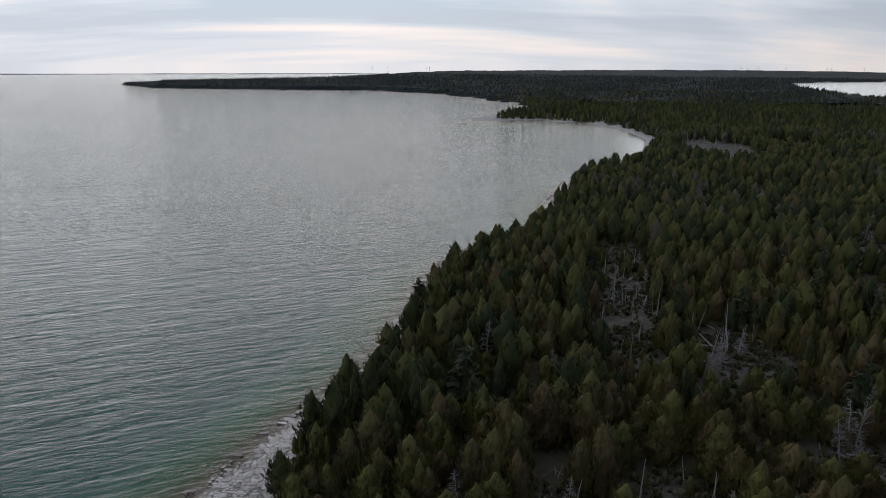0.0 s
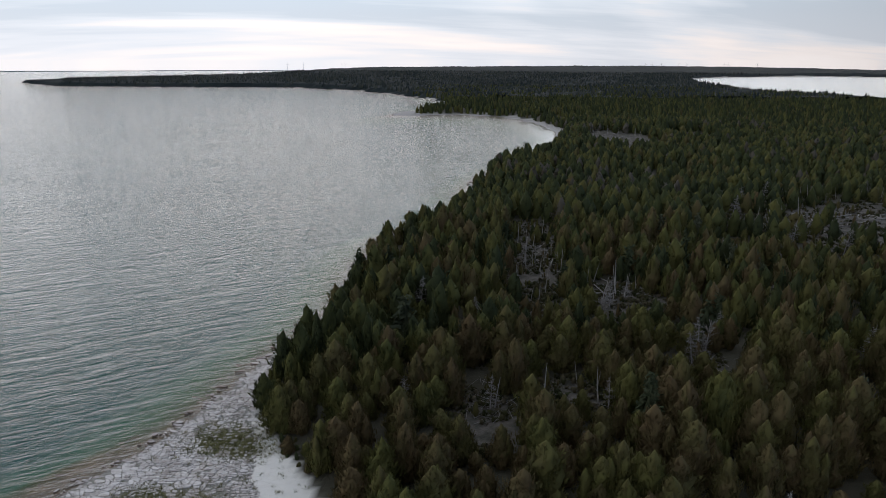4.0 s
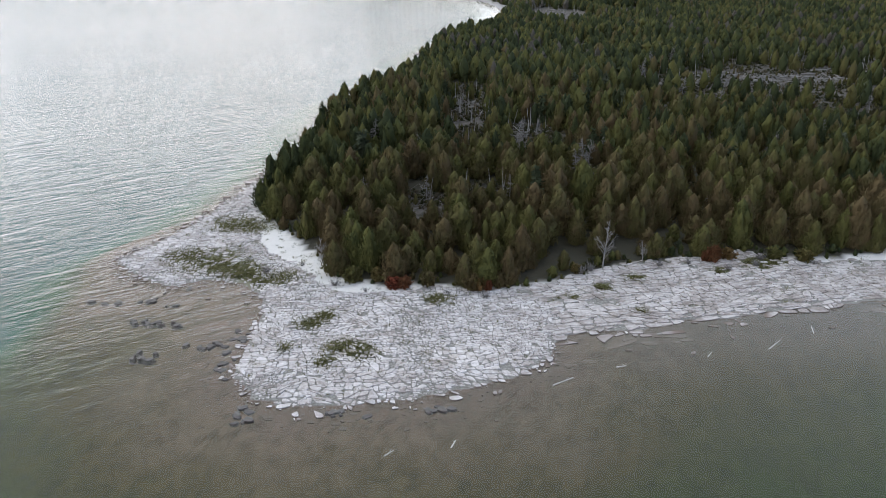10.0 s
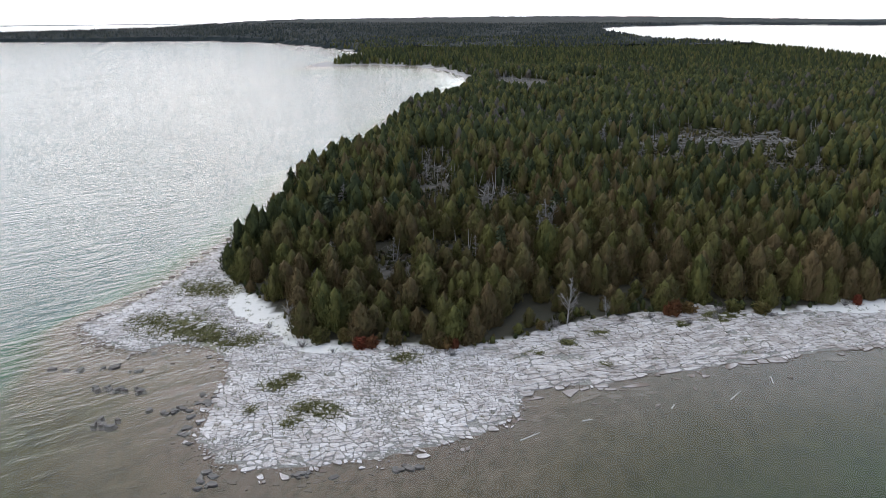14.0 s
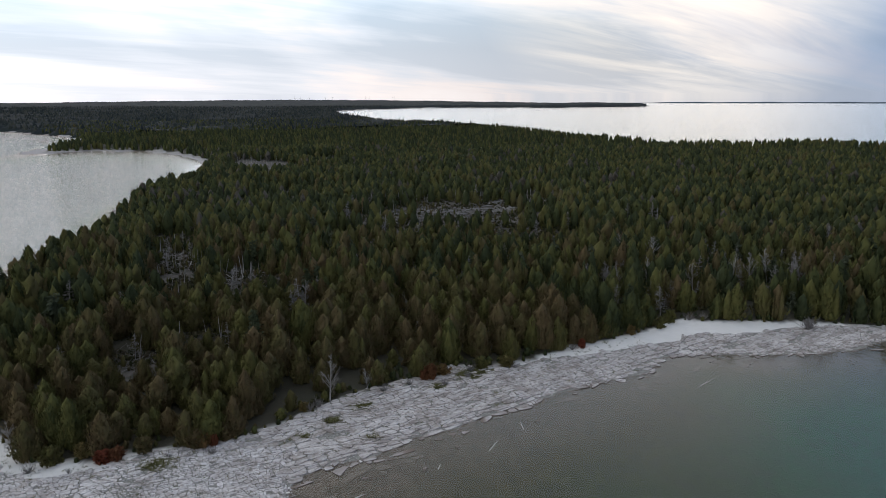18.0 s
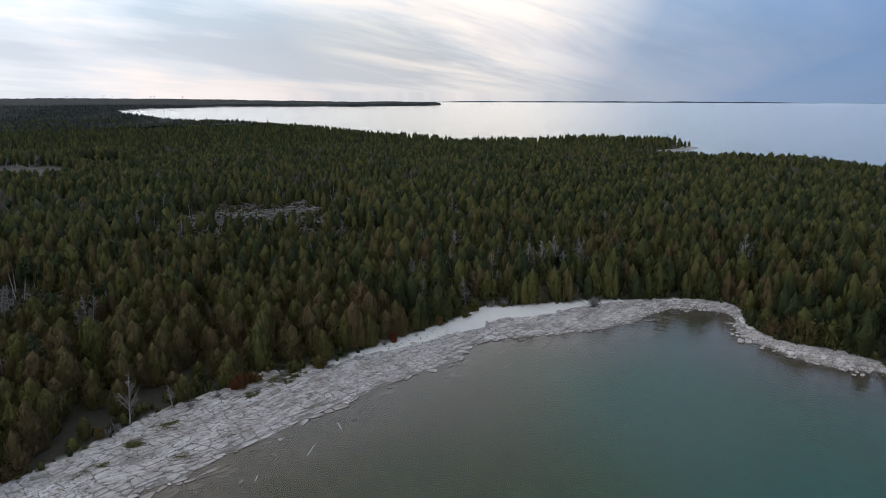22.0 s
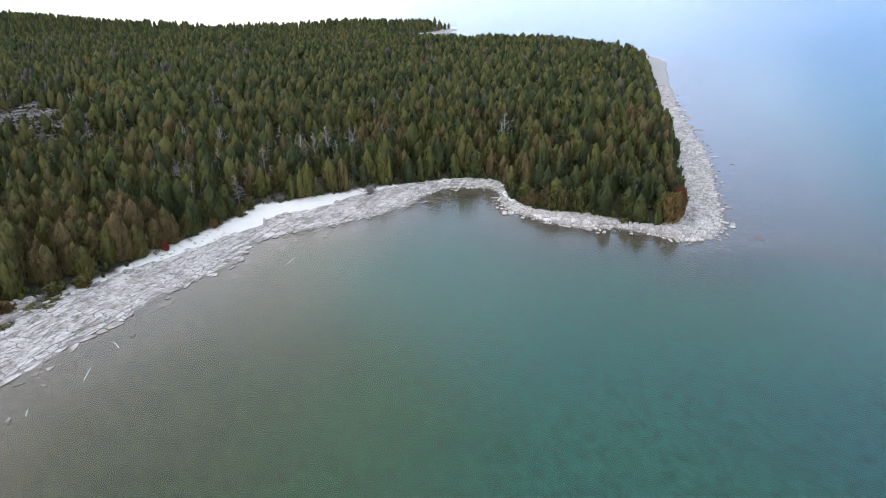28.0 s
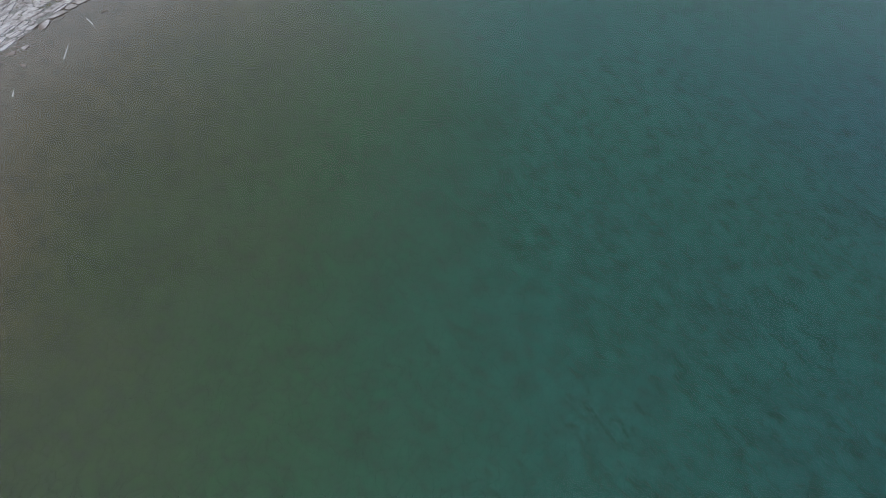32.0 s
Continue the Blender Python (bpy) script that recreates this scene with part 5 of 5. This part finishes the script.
slabs = []
for box, turn, long, area_of, gap, seed in (((-76, 30, 78, 330), 0.10, 1.35, tip_area, 0.17, 51), ((2, 160, 84, 150), 0.16, 1.9, shelf_area, 0.022, 52), ((160, 420, 24, 150), 0.32, 1.5, cape_area, 0.10, 53)):
    polys, rr = fractured(box, turn, long, area_of, seed)
    polys = [p + 0.55 * np.column_stack([waves(p[:, 0], p[:, 1], 3.0, 11), waves(p[:, 0], p[:, 1], 3.0, 12)]) for p in polys]
    pts = np.array([p.mean(0) for p in polys])
    ld, wd = inside_by(LAND, pts[:, 0], pts[:, 1]), inside_by(WOOD, pts[:, 0], pts[:, 1])
    sn, gr = sandy(pts[:, 0], pts[:, 1], wd), patch(GRASS, pts[:, 0], pts[:, 1], 4)
    zs = ground_z(pts[:, 0], pts[:, 1])
    luck, ragged = rr.uniform(0, 1, len(pts)), waves(pts[:, 0], pts[:, 1], 2.5, 13)
    loose = ease(0.15, 0.75, waves(pts[:, 0], pts[:, 1], 6, 14) + 0.3 * ragged)
    drowned = np.exp(np.minimum(ld, 0) / 3.2) * (0.55 + 0.35 * ragged)
    border = 16 + 9 * waves(pts[:, 0], pts[:, 1], 5, 31)
    mine = {51: pts[:, 0] < border, 52: pts[:, 0] >= border}.get(seed, pts[:, 0] > 0)
    want = mine & (wd < 0.4) & (sn < 0.5) & (luck > 0.50 * gr + 0.04) & ((ld > 0.9 + 1.2 * ragged) | (luck < drowned)) & (ld > -9)
    ledge = np.floor(2.2 + 2.2 * waves(pts[:, 0] * 0.35, pts[:, 1] * 1.5 - 0.5 * pts[:, 0], 4.5, 15)) * (1 - ease(10, 18, -pts[:, 0] + 20) * 0.6)
    for i in np.where(want)[0]:
        thick = rr.uniform(0.05, 0.15) + (0.035 * max(ledge[i], 0) if ld[i] > 1 else 0)
        if ld[i] < -0.8:
            thick = min(rr.uniform(0.05, 0.16), -0.015 - zs[i] + rr.uniform(0, 0.05))
            if ld[i] > -2.6 and luck[i] < 0.2:
                thick = rr.uniform(0.06, 0.16) - zs[i]
        elif ld[i] < 1.2:
            thick += 0.07 - min(zs[i], 0.07)
        apart = gap * float(rr.choice([0.0, 0.0, 0.3, 0.8, 1.6])) * (0.3 + 2.2 * loose[i]) + (0.10 if ld[i] < 1.2 else 0) + 0.16 * gr[i]
        slabs.append((pts[i], seed == 51, *slab_mesh(polys[i], zs[i], thick, apart, rr)))
slabs.sort(key=lambda s: np.hypot(s[0][0] + 3, s[0][1] - 96))

pavement = tagged(new("rock_pavement"), "broken pale limestone pavement along the waterline", "rock pavement", kind="structure")
for at, pale, v, f in slabs[:300]:
    me = bpy.data.meshes.new("slab")
    me.from_pydata(v.tolist(), [], f)
    me.materials.append(slab_white if pale else shelf_rock)
    part("slab", me, pavement)
# loose rubble and broken stone between the slabs
r5 = np.random.default_rng(61)
rubble = []
bx, by = r5.uniform(-75, 250, 26000), r5.uniform(25, 200, 26000)
ld, wd = inside_by(LAND, bx, by), inside_by(WOOD, bx, by)
keep = (ld > -2.5) & (wd < -0.3) & (sandy(bx, by, wd) < 0.4)
bx, by, ld = bx[keep], by[keep], ld[keep]
stone = np.array([[1, 0, 0], [0.3, 0.9, 0.05], [-0.8, 0.5, 0], [-0.7, -0.7, 0.05], [0.4, -0.9, 0], [0.25, 0.2, 0.55], [-0.35, -0.1, 0.5]]) * 0.5
stone_f = np.array([[0, 1, 5], [1, 2, 5], [2, 6, 5], [2, 3, 6], [3, 4, 6], [4, 5, 6], [4, 0, 5]])
size = r5.uniform(0.18, 0.75, len(bx))
v, f, t = planted([(stone, stone_f, np.zeros(7))], bx, by, ground_z(bx, by) + 0.02, size * r5.uniform(0.5, 1.0, len(bx)), size, np.zeros(len(bx)), r5)
tagged(part("rubble", mesh_of("rubble", v, f, slab_white), pavement), "small broken pale stones", kind="stuff")

for is_pale, mat, label in ((True, slab_white, "pale fractured limestone slabs"), (False, shelf_rock, "stained grey limestone ledges")):
    vs, fs, start = [], [], 0
    for at, pale, v, f in slabs[300:]:
        if pale == is_pale:
            vs.append(v)
            fs += [[start + k for k in face] for face in f]
            start += len(v)
    me = bpy.data.meshes.new("outer_slabs")
    me.from_pydata(np.concatenate(vs).tolist(), [], fs)
    me.materials.append(mat)
    tagged(part("outer_slabs", me, pavement), label, kind="stuff")
